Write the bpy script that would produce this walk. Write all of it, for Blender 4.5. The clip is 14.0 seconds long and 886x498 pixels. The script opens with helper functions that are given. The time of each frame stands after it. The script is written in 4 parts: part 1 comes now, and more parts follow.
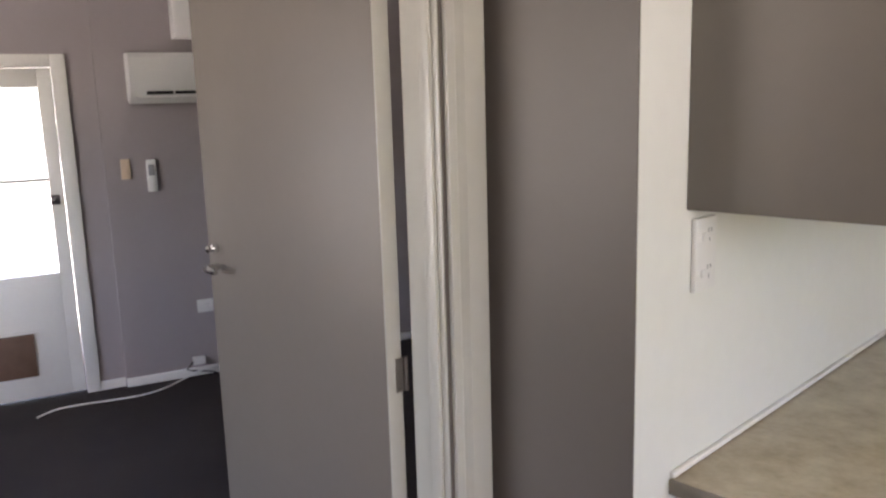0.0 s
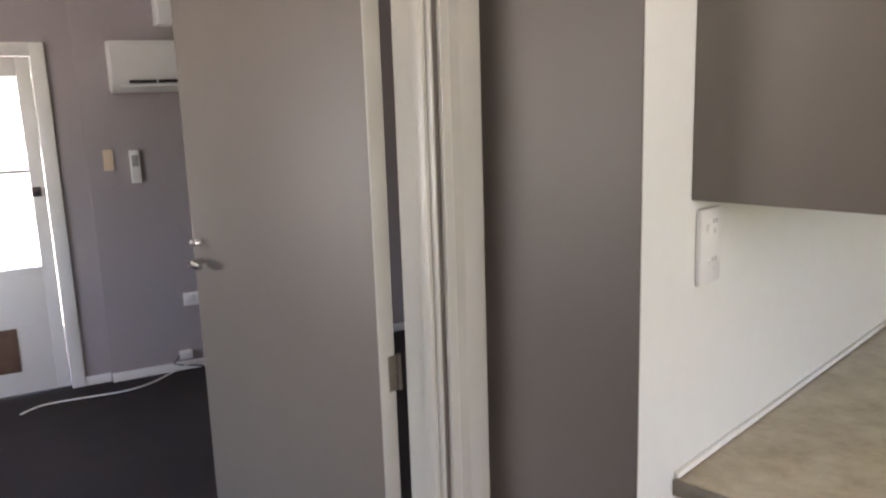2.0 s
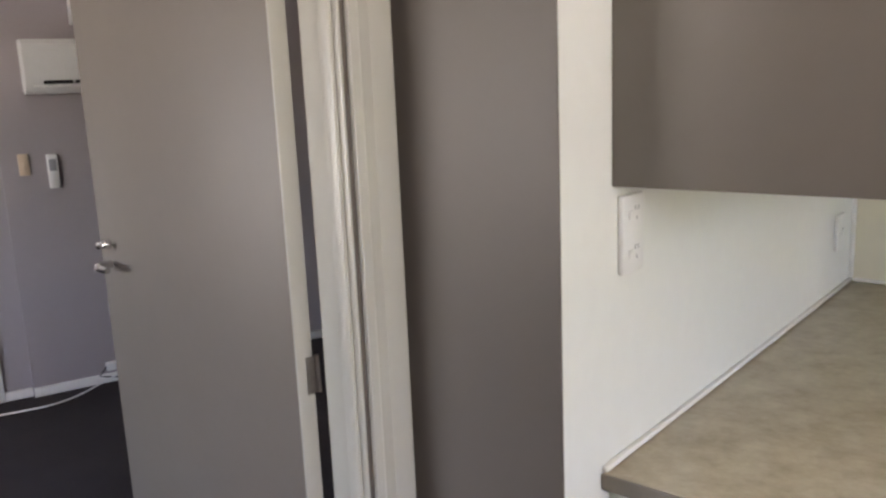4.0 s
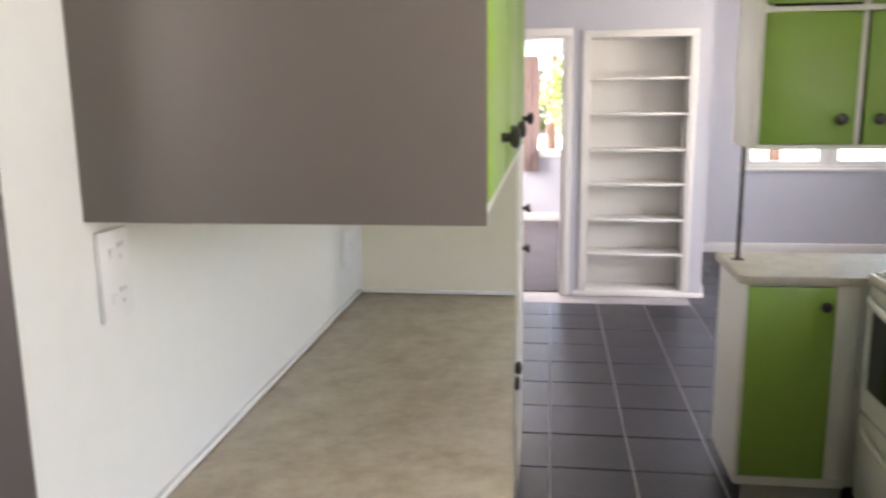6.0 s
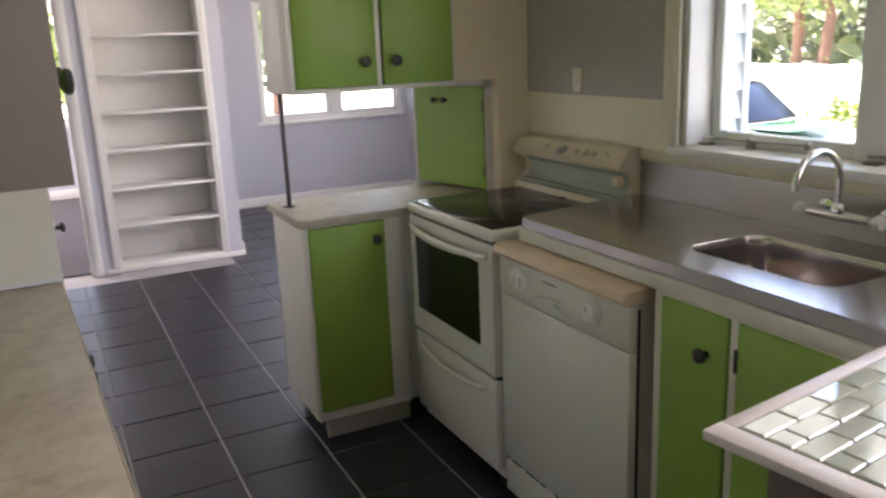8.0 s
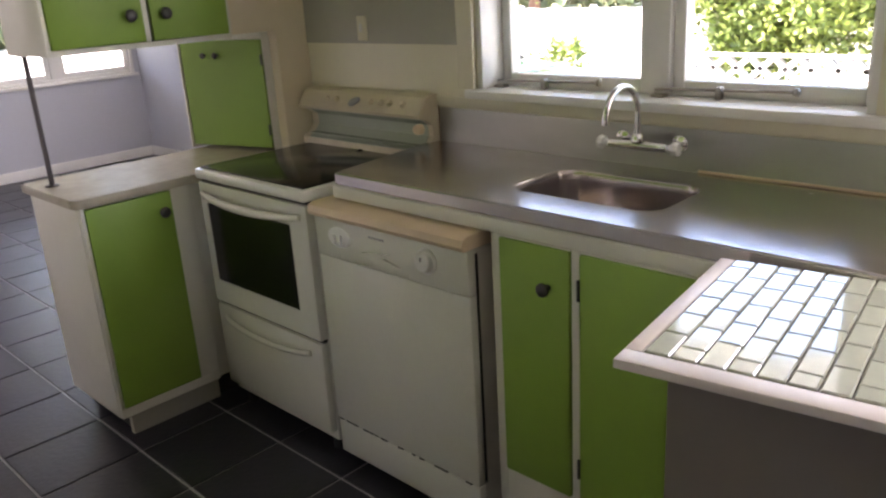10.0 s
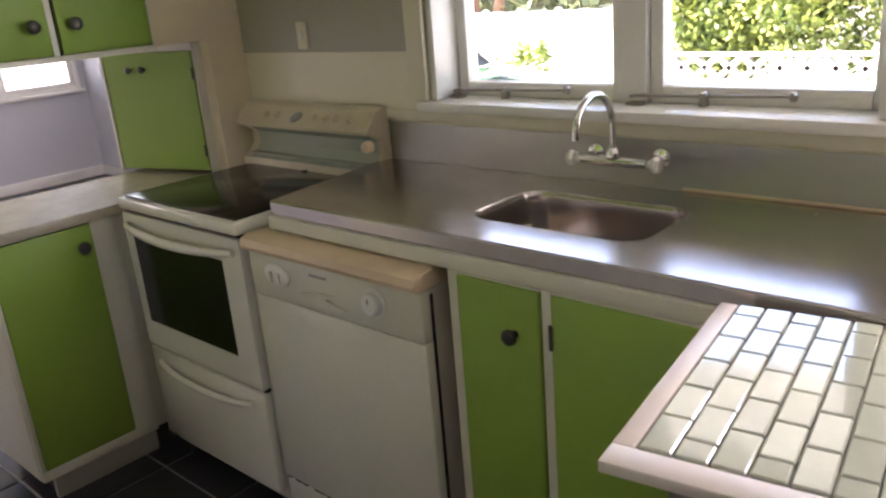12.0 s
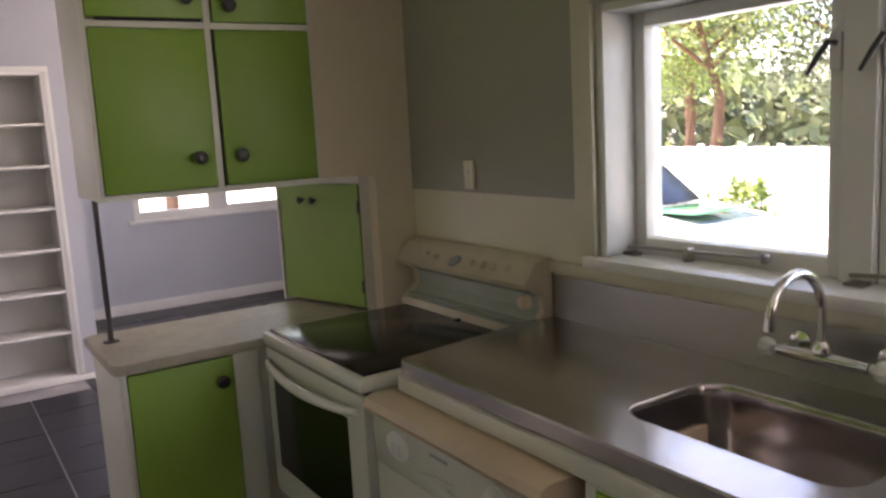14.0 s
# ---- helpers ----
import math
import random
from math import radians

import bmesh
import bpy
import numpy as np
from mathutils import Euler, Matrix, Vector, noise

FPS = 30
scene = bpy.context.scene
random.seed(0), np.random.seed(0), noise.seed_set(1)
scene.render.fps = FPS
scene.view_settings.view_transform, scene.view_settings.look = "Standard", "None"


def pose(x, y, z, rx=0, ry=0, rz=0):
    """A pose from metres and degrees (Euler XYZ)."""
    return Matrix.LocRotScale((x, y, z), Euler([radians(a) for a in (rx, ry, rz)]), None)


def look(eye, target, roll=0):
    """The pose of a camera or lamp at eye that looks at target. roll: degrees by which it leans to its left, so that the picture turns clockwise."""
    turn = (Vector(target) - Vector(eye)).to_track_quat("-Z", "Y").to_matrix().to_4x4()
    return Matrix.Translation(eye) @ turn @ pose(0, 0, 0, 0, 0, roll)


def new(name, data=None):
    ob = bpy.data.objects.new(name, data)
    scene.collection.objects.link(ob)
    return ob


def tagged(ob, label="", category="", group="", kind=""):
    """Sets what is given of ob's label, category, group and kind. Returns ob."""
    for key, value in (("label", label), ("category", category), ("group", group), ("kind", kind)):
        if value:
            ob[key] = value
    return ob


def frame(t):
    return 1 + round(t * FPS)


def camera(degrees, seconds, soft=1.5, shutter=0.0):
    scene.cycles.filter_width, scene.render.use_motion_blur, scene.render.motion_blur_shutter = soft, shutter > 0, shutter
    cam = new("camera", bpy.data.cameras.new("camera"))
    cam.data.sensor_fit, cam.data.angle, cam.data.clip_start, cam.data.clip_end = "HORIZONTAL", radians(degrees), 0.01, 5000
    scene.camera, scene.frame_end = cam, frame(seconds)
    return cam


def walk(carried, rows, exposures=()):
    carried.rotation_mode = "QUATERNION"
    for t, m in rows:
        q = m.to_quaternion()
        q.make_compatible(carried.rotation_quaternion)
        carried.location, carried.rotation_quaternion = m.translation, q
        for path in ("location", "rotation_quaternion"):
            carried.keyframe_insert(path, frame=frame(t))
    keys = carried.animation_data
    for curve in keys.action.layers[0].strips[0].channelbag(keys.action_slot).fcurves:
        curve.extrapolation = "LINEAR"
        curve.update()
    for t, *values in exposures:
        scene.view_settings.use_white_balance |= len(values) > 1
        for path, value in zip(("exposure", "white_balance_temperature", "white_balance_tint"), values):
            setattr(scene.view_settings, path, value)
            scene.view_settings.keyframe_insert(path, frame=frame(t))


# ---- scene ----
cam = camera(58, 14.0, soft=2.3, shutter=0.4)
PATH = [
    (0, (0.214, 0.377, 1.536), (-1.188, 1.756, 1.171), -1.7),
    (0.5, (0.195, 0.403, 1.561), (-1.207, 1.769, 1.147), -1.9),
    (1, (0.184, 0.403, 1.55), (-1.213, 1.775, 1.144), -1.8),
    (1.5, (0.169, 0.405, 1.562), (-1.214, 1.787, 1.139), -2.0),
    (2, (0.161, 0.414, 1.532), (-1.217, 1.809, 1.14), -1.9),
    (4.3, (0.158, 0.498, 1.489), (-1.066, 2.031, 1.1), -2.9),
    (4.5, (0.172, 0.507, 1.48), (-0.99, 2.09, 1.102), -3.5),
    (5, (0.2, 0.554, 1.5), (-0.722, 2.283, 1.101), -1.8),
    (5.5, (0.196, 0.641, 1.508), (-0.427, 2.501, 1.115), -1.0),
    (6, (0.164, 0.642, 1.503), (-0.098, 2.588, 1.123), -0.7),
    (6.5, (0.111, 0.732, 1.481), (0.22, 2.688, 1.081), -0.5),
    (7, (0.076, 0.78, 1.465), (0.517, 2.684, 1.041), -0.7),
    (7.5, (0.099, 0.762, 1.431), (0.764, 2.597, 0.992), -1.3),
    (8, (0.057, 0.769, 1.459), (0.916, 2.505, 0.961), -2.4),
    (8.5, (-0.008, 0.811, 1.458), (1.023, 2.438, 0.921), -2.8),
    (9, (-0.089, 0.846, 1.479), (1.079, 2.36, 0.894), -3.1),
    (11.3, (-0.013, 1.056, 1.432), (1.407, 2.306, 0.783), -3.9),
    (11.5, (0.043, 1.063, 1.435), (1.448, 2.329, 0.784), -4.6),
    (12.5, (0.221, 1.154, 1.435), (1.578, 2.503, 0.854), -4.1),
    (13, (0.299, 1.184, 1.45), (1.568, 2.646, 0.948), -3.9),
    (13.5, (0.4, 1.211, 1.463), (1.557, 2.789, 1.05), -4.0),
    (14, (0.455, 1.244, 1.457), (1.531, 2.902, 1.154), -3.1),
]
walk(cam, [(t, look(eye, target, roll)) for t, eye, target, roll in PATH], exposures=[
    (0.0, 3.66, 7100, 24), (5.0, 3.75, 7000, 22), (5.5, 3.65, 6900, 22), (6.0, 3.9, 6850, 22), (6.5, 4.05, 6800, 21), (7.0, 3.5, 6800, 22), (7.6, 3.55, 6800, 24), (9.0, 3.45, 6900, 25),
    (11.5, 3.9, 7200, 28), (12.5, 3.3, 7200, 29), (13.2, 3.12, 7100, 30), (14.0, 3.0, 7100, 30)])

# ---- world and sun ----
SUN_AZ, SUN_EL = radians(-38), radians(62)
world = bpy.data.worlds.new("world")
scene.world = world
world.use_nodes = True
wn = world.node_tree
sky = wn.nodes.new("ShaderNodeTexSky")
sky.sky_type = "NISHITA"
sky.sun_disc = False
sky.sun_elevation = SUN_EL
sky.sun_rotation = SUN_AZ
wn.links.new(sky.outputs[0], wn.nodes["Background"].inputs[0])
wn.nodes["Background"].inputs[1].default_value = 0.15
sun_dir = Vector((math.sin(SUN_AZ) * math.cos(SUN_EL), math.cos(SUN_AZ) * math.cos(SUN_EL), math.sin(SUN_EL)))
sd = bpy.data.lights.new("sun", "SUN")
sd.energy, sd.angle, sd.color = 4.0, radians(0.5), (1.0, 0.95, 0.87)
sun = new("sun", sd)
sun.matrix_world = look(sun_dir * 30, (0, 0, 0))


def fill_light(name, at, target, w, h, watts):
    """An area lamp added in an assumed, unseen window opening behind or beside the walk, to brighten a room."""
    d = bpy.data.lights.new(name, "AREA")
    d.shape, d.size, d.size_y, d.energy, d.color = "RECTANGLE", w, h, watts, (1.0, 0.96, 0.90)
    ob = new(name, d)
    ob.matrix_world = look(at, target)


# added fill lamps, one for each room that came out too dark
fill_light("fill_kitchen", (1.90, 0.62, 1.60), (0.0, 0.62, 1.55), 1.05, 0.90, 2.5)
fill_light("fill_living", (-2.6, -1.66, 1.5), (-2.6, 0.0, 1.5), 2.2, 1.2, 2.5)
fill_light("fill_dining", (3.60, 5.1, 1.5), (0.0, 5.1, 1.5), 1.5, 1.1, 7.2)
fill_light("fill_bedroom", (-2.24, 9.0, 1.5), (0.0, 9.0, 1.4), 1.8, 1.1, 14)


# ---- materials ----
def material(name, base, rough=0.5, metal=0.0, scale=3.0, vary=0.06, fine=60.0, fine_vary=0.03, bump=0.1, second=None, spread=0.5,
             per_object=0.0, per_island=0.0, stretch=(1, 1, 1), rough_vary=0.08, coat=0.0, bump_dist=0.002, sharp=0.15):
    if rough > 0.23:
        rough = max(rough, 0.33)
    m = bpy.data.materials.new(name)
    m.use_nodes = True
    nt = m.node_tree
    b = nt.nodes["Principled BSDF"]
    b.inputs["Metallic"].default_value = metal
    b.inputs["Coat Weight"].default_value = coat
    L = nt.links.new

    def node(kind, **kw):
        n = nt.nodes.new(kind)
        for k, v in kw.items():
            n.inputs[k].default_value = v
        return n
    co = nt.nodes.new("ShaderNodeTexCoord")
    mp = node("ShaderNodeMapping", Scale=stretch)
    L(co.outputs["Object"], mp.inputs[0])
    big = node("ShaderNodeTexNoise", Scale=scale, Detail=4.0, Roughness=0.6)
    small = node("ShaderNodeTexNoise", Scale=fine, Detail=3.0, Roughness=0.6)
    L(mp.outputs[0], big.inputs[0])
    L(mp.outputs[0], small.inputs[0])
    ramp = nt.nodes.new("ShaderNodeMapRange")
    ramp.inputs[1].default_value, ramp.inputs[2].default_value = 0.5 - spread * 0.5, 0.5 + spread * 0.5
    L(big.outputs[0], ramp.inputs[0])
    mix = nt.nodes.new("ShaderNodeMix")
    mix.data_type = "RGBA"
    other = second or tuple(max(0, c * (1 - vary * 2)) for c in base)
    mix.inputs[6].default_value, mix.inputs[7].default_value = (*base, 1), (*other, 1)
    L(ramp.outputs[0], mix.inputs[0])
    amount = nt.nodes.new("ShaderNodeMath")
    amount.operation = "MULTIPLY_ADD"
    L(small.outputs[0], amount.inputs[0])
    amount.inputs[1].default_value, amount.inputs[2].default_value = fine_vary * 2, 1 - fine_vary
    last = amount.outputs[0]
    for value, kind, socket in ((per_object, "ShaderNodeObjectInfo", "Random"), (per_island, "ShaderNodeNewGeometry", "Random Per Island")):
        if value:
            src = nt.nodes.new(kind)
            q = nt.nodes.new("ShaderNodeMath")
            q.operation = "MULTIPLY_ADD"
            L(src.outputs[socket], q.inputs[0])
            q.inputs[1].default_value, q.inputs[2].default_value = value * 2, 1 - value
            w = nt.nodes.new("ShaderNodeMath")
            w.operation = "MULTIPLY"
            L(q.outputs[0], w.inputs[0])
            L(last, w.inputs[1])
            last = w.outputs[0]
    mul = nt.nodes.new("ShaderNodeVectorMath")
    mul.operation = "SCALE"
    L(mix.outputs[2], mul.inputs[0])
    L(last, mul.inputs["Scale"])
    L(mul.outputs[0], b.inputs["Base Color"])
    rr = nt.nodes.new("ShaderNodeMath")
    rr.operation = "MULTIPLY_ADD"
    L(big.outputs[0], rr.inputs[0])
    rr.inputs[1].default_value, rr.inputs[2].default_value = rough_vary * 2, max(0.02, rough - rough_vary)
    L(rr.outputs[0], b.inputs["Roughness"])
    if bump:
        bp = node("ShaderNodeBump", Strength=bump, Distance=bump_dist)
        L(small.outputs[0], bp.inputs["Height"])
        L(bp.outputs[0], b.inputs["Normal"])
    return m


WALL_WHITE = material("paint_white_gloss", (0.76, 0.77, 0.73), 0.36, vary=0.015, scale=2, fine=25, bump=0.0, rough_vary=0.0)
LEAF_TAUPE = material("paint_taupe_door", (0.175, 0.152, 0.133), 0.45, vary=0.04, scale=1.5, fine=40, bump=0.05)
WALL_TAUPE = material("paint_taupe", (0.132, 0.112, 0.098), 0.45, vary=0.03, scale=1.5, fine=40, bump=0.1)
WALL_LILAC = material("paint_grey_lilac", (0.52, 0.53, 0.575), 0.55, vary=0.03, scale=1.5, fine=40, bump=0.1)
WALL_CREAM = material("paint_cream", (0.80, 0.70, 0.54), 0.35, vary=0.03, scale=2, fine=30, bump=0.04)
WALL_PALE = material("paint_pale_cream", (0.76, 0.72, 0.57), 0.3, vary=0.04, scale=2, fine=30, bump=0.04)
WALL_GREY = material("paint_olive_grey", (0.40, 0.385, 0.33), 0.35, vary=0.03, scale=2, fine=30, bump=0.04)
TRIM = material("paint_trim_white", (0.80, 0.79, 0.75), 0.3, vary=0.03, scale=4, fine=50, bump=0.15)
# darker copy of the white trim: the doorway's shade is in the colour
TRIM_SHADED = material("paint_trim_shaded", (0.50, 0.49, 0.44), 0.35, vary=0.04, scale=4, fine=50, bump=0.12)
CABINET = material("paint_cabinet_white", (0.74, 0.73, 0.65), 0.32, vary=0.04, scale=3, fine=40, bump=0.15)
PANEL = material("paint_cabinet_side", (0.175, 0.153, 0.131), 0.5, vary=0.03, scale=1.6, fine=30, bump=0.03)
CEIL = material("paint_ceiling", (0.8, 0.8, 0.78), 0.8, vary=0.02)
GREEN = material("paint_lime_green", (0.26, 0.43, 0.070), 0.42, vary=0.06, scale=3, fine=45, fine_vary=0.03, bump=0.2, per_object=0.03)
TILE = material("slate_tile", (0.016, 0.016, 0.024), 0.24, vary=0.2, scale=5, fine=45, fine_vary=0.12, bump=0.5, per_object=0.15, spread=0.8,
                second=(0.030, 0.030, 0.040), bump_dist=0.003)
GROUT = material("grout", (0.48, 0.46, 0.47), 0.85, vary=0.15, scale=6, bump=0.4)
CARPET = material("carpet_dark", (0.022, 0.014, 0.014), 0.95, vary=0.15, scale=3, fine=350, fine_vary=0.25, bump=0.8)
CARPET_GREY = material("carpet_grey", (0.10, 0.09, 0.10), 0.95, vary=0.1, scale=3, fine=350, fine_vary=0.25, bump=0.8)
LAMINATE = material("laminate_stone", (0.56, 0.50, 0.37), 0.32, vary=0.1, scale=15, fine=110, fine_vary=0.08, bump=0.0, second=(0.38, 0.315, 0.21), spread=0.4)
LAMINATE_B = material("laminate_pale", (0.52, 0.48, 0.38), 0.38, vary=0.1, scale=18, fine=90, fine_vary=0.05, bump=0.0, second=(0.38, 0.33, 0.25), spread=0.6)
EDGE = material("laminate_edge", (0.22, 0.19, 0.15), 0.4, vary=0.1, scale=20)
STEEL = material("brushed_steel", (0.56, 0.52, 0.51), 0.215, metal=1.0, vary=0.12, scale=4, fine=90, fine_vary=0.05, bump=0.012, rough_vary=0.12, stretch=(2, 1, 1), spread=0.7)
STEEL_PLAIN = material("steel_splash", (0.50, 0.50, 0.48), 0.34, metal=1.0, vary=0.05, scale=4, fine=12, bump=0.06, rough_vary=0.08, stretch=(1, 1, 2))
CHROME = material("chrome", (0.8, 0.8, 0.8), 0.08, metal=1.0, vary=0.02, bump=0.0, rough_vary=0.03)
CLEAR = material("tap_knob_acrylic", (0.75, 0.75, 0.72), 0.08, vary=0.05, coat=0.5, bump=0.0)
DARK_METAL = material("dark_metal", (0.12, 0.11, 0.12), 0.3, metal=0.8, vary=0.1)
STAY = material("dull_metal", (0.42, 0.38, 0.34), 0.4, metal=0.9, vary=0.15, scale=20)
KNOB = material("knob_dark", (0.035, 0.033, 0.035), 0.25, vary=0.2, coat=0.4, scale=40)
ENAMEL = material("white_enamel", (0.73, 0.73, 0.65), 0.18, vary=0.03, scale=4, bump=0.03, coat=0.4)
ENAMEL_OLD = material("aged_enamel", (0.66, 0.64, 0.56), 0.25, vary=0.08, scale=5, bump=0.05)
PANEL_CREAM = material("yellowed_enamel", (0.66, 0.58, 0.44), 0.3, vary=0.10, scale=7, bump=0.05)
CREAM_PLASTIC = material("cream_plastic", (0.74, 0.58, 0.42), 0.3, vary=0.08, scale=6, bump=0.05)
BLACK_GLASS = material("black_glass", (0.004, 0.004, 0.0045), 0.16, vary=0.05, coat=0.0, bump=0.0, rough_vary=0.04)
RUBBER = material("black_seal", (0.012, 0.012, 0.012), 0.7, vary=0.1)
PLASTIC = material("white_plastic", (0.78, 0.78, 0.76), 0.3, vary=0.02, bump=0.0)
GREYPRINT = material("grey_print", (0.30, 0.30, 0.31), 0.5)
WALL_LIVING = material("paint_mauve_taupe", (0.37, 0.33, 0.335), 0.5, vary=0.03, scale=1.5, fine=40, bump=0.05)
BROWN = material("brown_vent", (0.16, 0.09, 0.06), 0.6, vary=0.15, scale=12)
WOOD = material("bare_wood", (0.30, 0.19, 0.12), 0.6, vary=0.2, scale=6, stretch=(1, 1, 0.2))
CURTAIN = material("curtain_pink", (0.66, 0.52, 0.48), 0.85, vary=0.15, scale=12, stretch=(4, 4, 0.3))
GLASS_TILE = material("pale_glass_tile", (0.38, 0.44, 0.38), 0.07, vary=0.2, scale=9, fine=50, fine_vary=0.06, bump=0.10, per_object=0.14, second=(0.50, 0.52, 0.44), spread=0.7, coat=0.8, rough_vary=0.03)
TILE_GROUT = material("tile_grout", (0.34, 0.33, 0.30), 0.7, vary=0.2, scale=30)
TOP_FRAME = material("painted_wood_frame", (0.72, 0.66, 0.63), 0.35, vary=0.05, scale=8, bump=0.15)
CONCRETE = material("pale_concrete", (0.50, 0.48, 0.44), 0.9, vary=0.1, scale=0.8, fine=8, fine_vary=0.08, bump=0.3, second=(0.40, 0.40, 0.33))
FENCE = material("fence_paint", (0.72, 0.71, 0.68), 0.6, vary=0.1, scale=2)
BLOCK = material("pale_block", (0.55, 0.53, 0.5), 0.85, vary=0.1, scale=5)
WEATHERBOARD = material("weatherboard_paint", (0.50, 0.52, 0.53), 0.5, vary=0.05, scale=2)
BARK = material("bark", (0.22, 0.11, 0.06), 0.9, vary=0.25, scale=6, bump=0.8, stretch=(1, 1, 0.3))
LEAF = material("leaf_dark", (0.085, 0.125, 0.045), 0.5, vary=0.2, scale=1.2, per_island=0.55, second=(0.15, 0.15, 0.07))
LEAF_BRIGHT = material("leaf_bright", (0.20, 0.27, 0.06), 0.45, vary=0.2, scale=1.5, per_island=0.45, second=(0.22, 0.26, 0.05))
CAR_PAINT = material("car_paint_green", (0.08, 0.30, 0.12), 0.15, vary=0.03, coat=1.0, bump=0.0)
CAR_WHITE = material("car_paint_silver", (0.55, 0.57, 0.56), 0.2, metal=0.3, vary=0.03, coat=1.0, bump=0.0)
ROOF = material("roof_iron", (0.25, 0.25, 0.26), 0.5)


def glass_material(name, frosted=0.0):
    m = bpy.data.materials.new(name)
    m.use_nodes = True
    nt = m.node_tree
    b = nt.nodes["Principled BSDF"]
    b.inputs["Transmission Weight"].default_value = 1.0
    b.inputs["Roughness"].default_value = frosted
    b.inputs["IOR"].default_value = 1.02 if not frosted else 1.2
    b.inputs["Base Color"].default_value = (0.96, 0.98, 0.97, 1)
    return m


GLASS = glass_material("window_glass")
FROSTED = glass_material("obscure_glass", 0.5)


# ---- mesh helpers ----
def cube(bm, x0, x1, y0, y1, z0, z1, bevel=0.0, segments=2):
    made = bmesh.ops.create_cube(bm, size=1)["verts"]
    for v in made:
        v.co = ((x0 + x1) / 2 + v.co.x * (x1 - x0), (y0 + y1) / 2 + v.co.y * (y1 - y0), (z0 + z1) / 2 + v.co.z * (z1 - z0))
    if bevel:
        edges = list({e for v in made for e in v.link_edges})
        bmesh.ops.bevel(bm, geom=edges, offset=bevel, segments=segments, profile=0.5, affect="EDGES", clamp_overlap=True)
    return made


def cyl(bm, a, b, r, r2=None, n=20, cap=True):
    a, b = Vector(a), Vector(b)
    d = b - a
    m = Matrix.Translation((a + b) / 2) @ d.to_track_quat("Z", "Y").to_matrix().to_4x4()
    bmesh.ops.create_cone(bm, cap_ends=cap, segments=n, radius1=r, radius2=r if r2 is None else r2, depth=d.length, matrix=m)


def tube(bm, points, r, n=12, cap=True):
    points = [Vector(p) for p in points]
    rings, up = [], None
    for i, p in enumerate(points):
        d = (points[min(i + 1, len(points) - 1)] - points[max(i - 1, 0)]).normalized()
        if up is None:
            up = d.orthogonal().normalized()
        up = (up - d * up.dot(d)).normalized()
        side = d.cross(up)
        rr = r[i] if isinstance(r, (list, tuple)) else r
        rings.append([bm.verts.new(p + (up * math.cos(2 * math.pi * k / n) + side * math.sin(2 * math.pi * k / n)) * rr) for k in range(n)])
    for a, b in zip(rings, rings[1:]):
        for k in range(n):
            bm.faces.new((a[k], a[(k + 1) % n], b[(k + 1) % n], b[k]))
    if cap:
        bm.faces.new(rings[0][::-1])
        bm.faces.new(rings[-1])


def lathe(bm, centre, axis, profile, n=24):
    """profile: pairs of (distance along the axis, radius)."""
    axis = Vector(axis).normalized()
    u = axis.orthogonal().normalized()
    w = axis.cross(u)
    rings = []
    for h, r in profile:
        c = Vector(centre) + axis * h
        rings.append([bm.verts.new(c + (u * math.cos(2 * math.pi * k / n) + w * math.sin(2 * math.pi * k / n)) * max(r, 1e-4)) for k in range(n)])
    for a, b in zip(rings, rings[1:]):
        for k in range(n):
            bm.faces.new((a[k], a[(k + 1) % n], b[(k + 1) % n], b[k]))
    bm.faces.new(rings[0][::-1])
    bm.faces.new(rings[-1])


def prism(bm, outline, axis, lo, hi):
    """An outline in two axes drawn out along the third: axis y takes (x, z), axis x takes (y, z), axis z takes (x, y)."""
    def at(p, q):
        return {"y": (p[0], q, p[1]), "x": (q, p[0], p[1]), "z": (p[0], p[1], q)}[axis]
    a = [bm.verts.new(at(p, lo)) for p in outline]
    b = [bm.verts.new(at(p, hi)) for p in outline]
    for i in range(len(outline)):
        j = (i + 1) % len(outline)
        bm.faces.new((a[i], a[j], b[j], b[i]))
    bm.faces.new(a[::-1])
    bm.faces.new(b)


def mesh_object(name, bm, material_, smooth=False):
    bmesh.ops.recalc_face_normals(bm, faces=bm.faces)
    me = bpy.data.meshes.new(name)
    bm.to_mesh(me)
    bm.free()
    me.materials.append(material_)
    if smooth:
        me.polygons.foreach_set("use_smooth", [True] * len(me.polygons))
        me.set_sharp_from_angle(angle=radians(35))
    return new(name, me)


def part(name, bm, material_, parent, label="", smooth=True):
    ob = mesh_object(name, bm, material_, smooth)
    ob.parent = parent
    world_at = Vector((0, 0, 0))
    p = parent
    while p:
        world_at += p.location
        p = p.parent
    ob.data.transform(Matrix.Translation(-world_at))
    if label:
        ob["label"] = label
    return ob


def thing(name, at, label, category, group=""):
    ob = new(name)
    ob.location = at
    ob.empty_display_size = 0.1
    return tagged(ob, label, category, group)


def box_part(name, dims, material_, parent, label="", bevel=0.002):
    bm = bmesh.new()
    cube(bm, *dims, bevel=bevel)
    return part(name, bm, material_, parent, label)


def structure(name, boxes, material_, label="", bevel=0.0):
    bm = bmesh.new()
    for b in boxes:
        cube(bm, *b, bevel=bevel)
    ob = mesh_object(name, bm, material_, bevel > 0)
    return tagged(ob, label, "", "", "structure")


def knob(parent, at, axis, r=0.019, name="knob", label="dark round knob"):
    bm = bmesh.new()
    lathe(bm, at, axis, [(0, r * .45), (r * .7, r * .4), (r * .9, r * .8), (r * 1.2, r), (r * 1.5, r * .96), (r * 1.7, r * .7), (r * 1.75, r * .2)])
    return part(name, bm, KNOB, parent, label)


# ---- plan ----
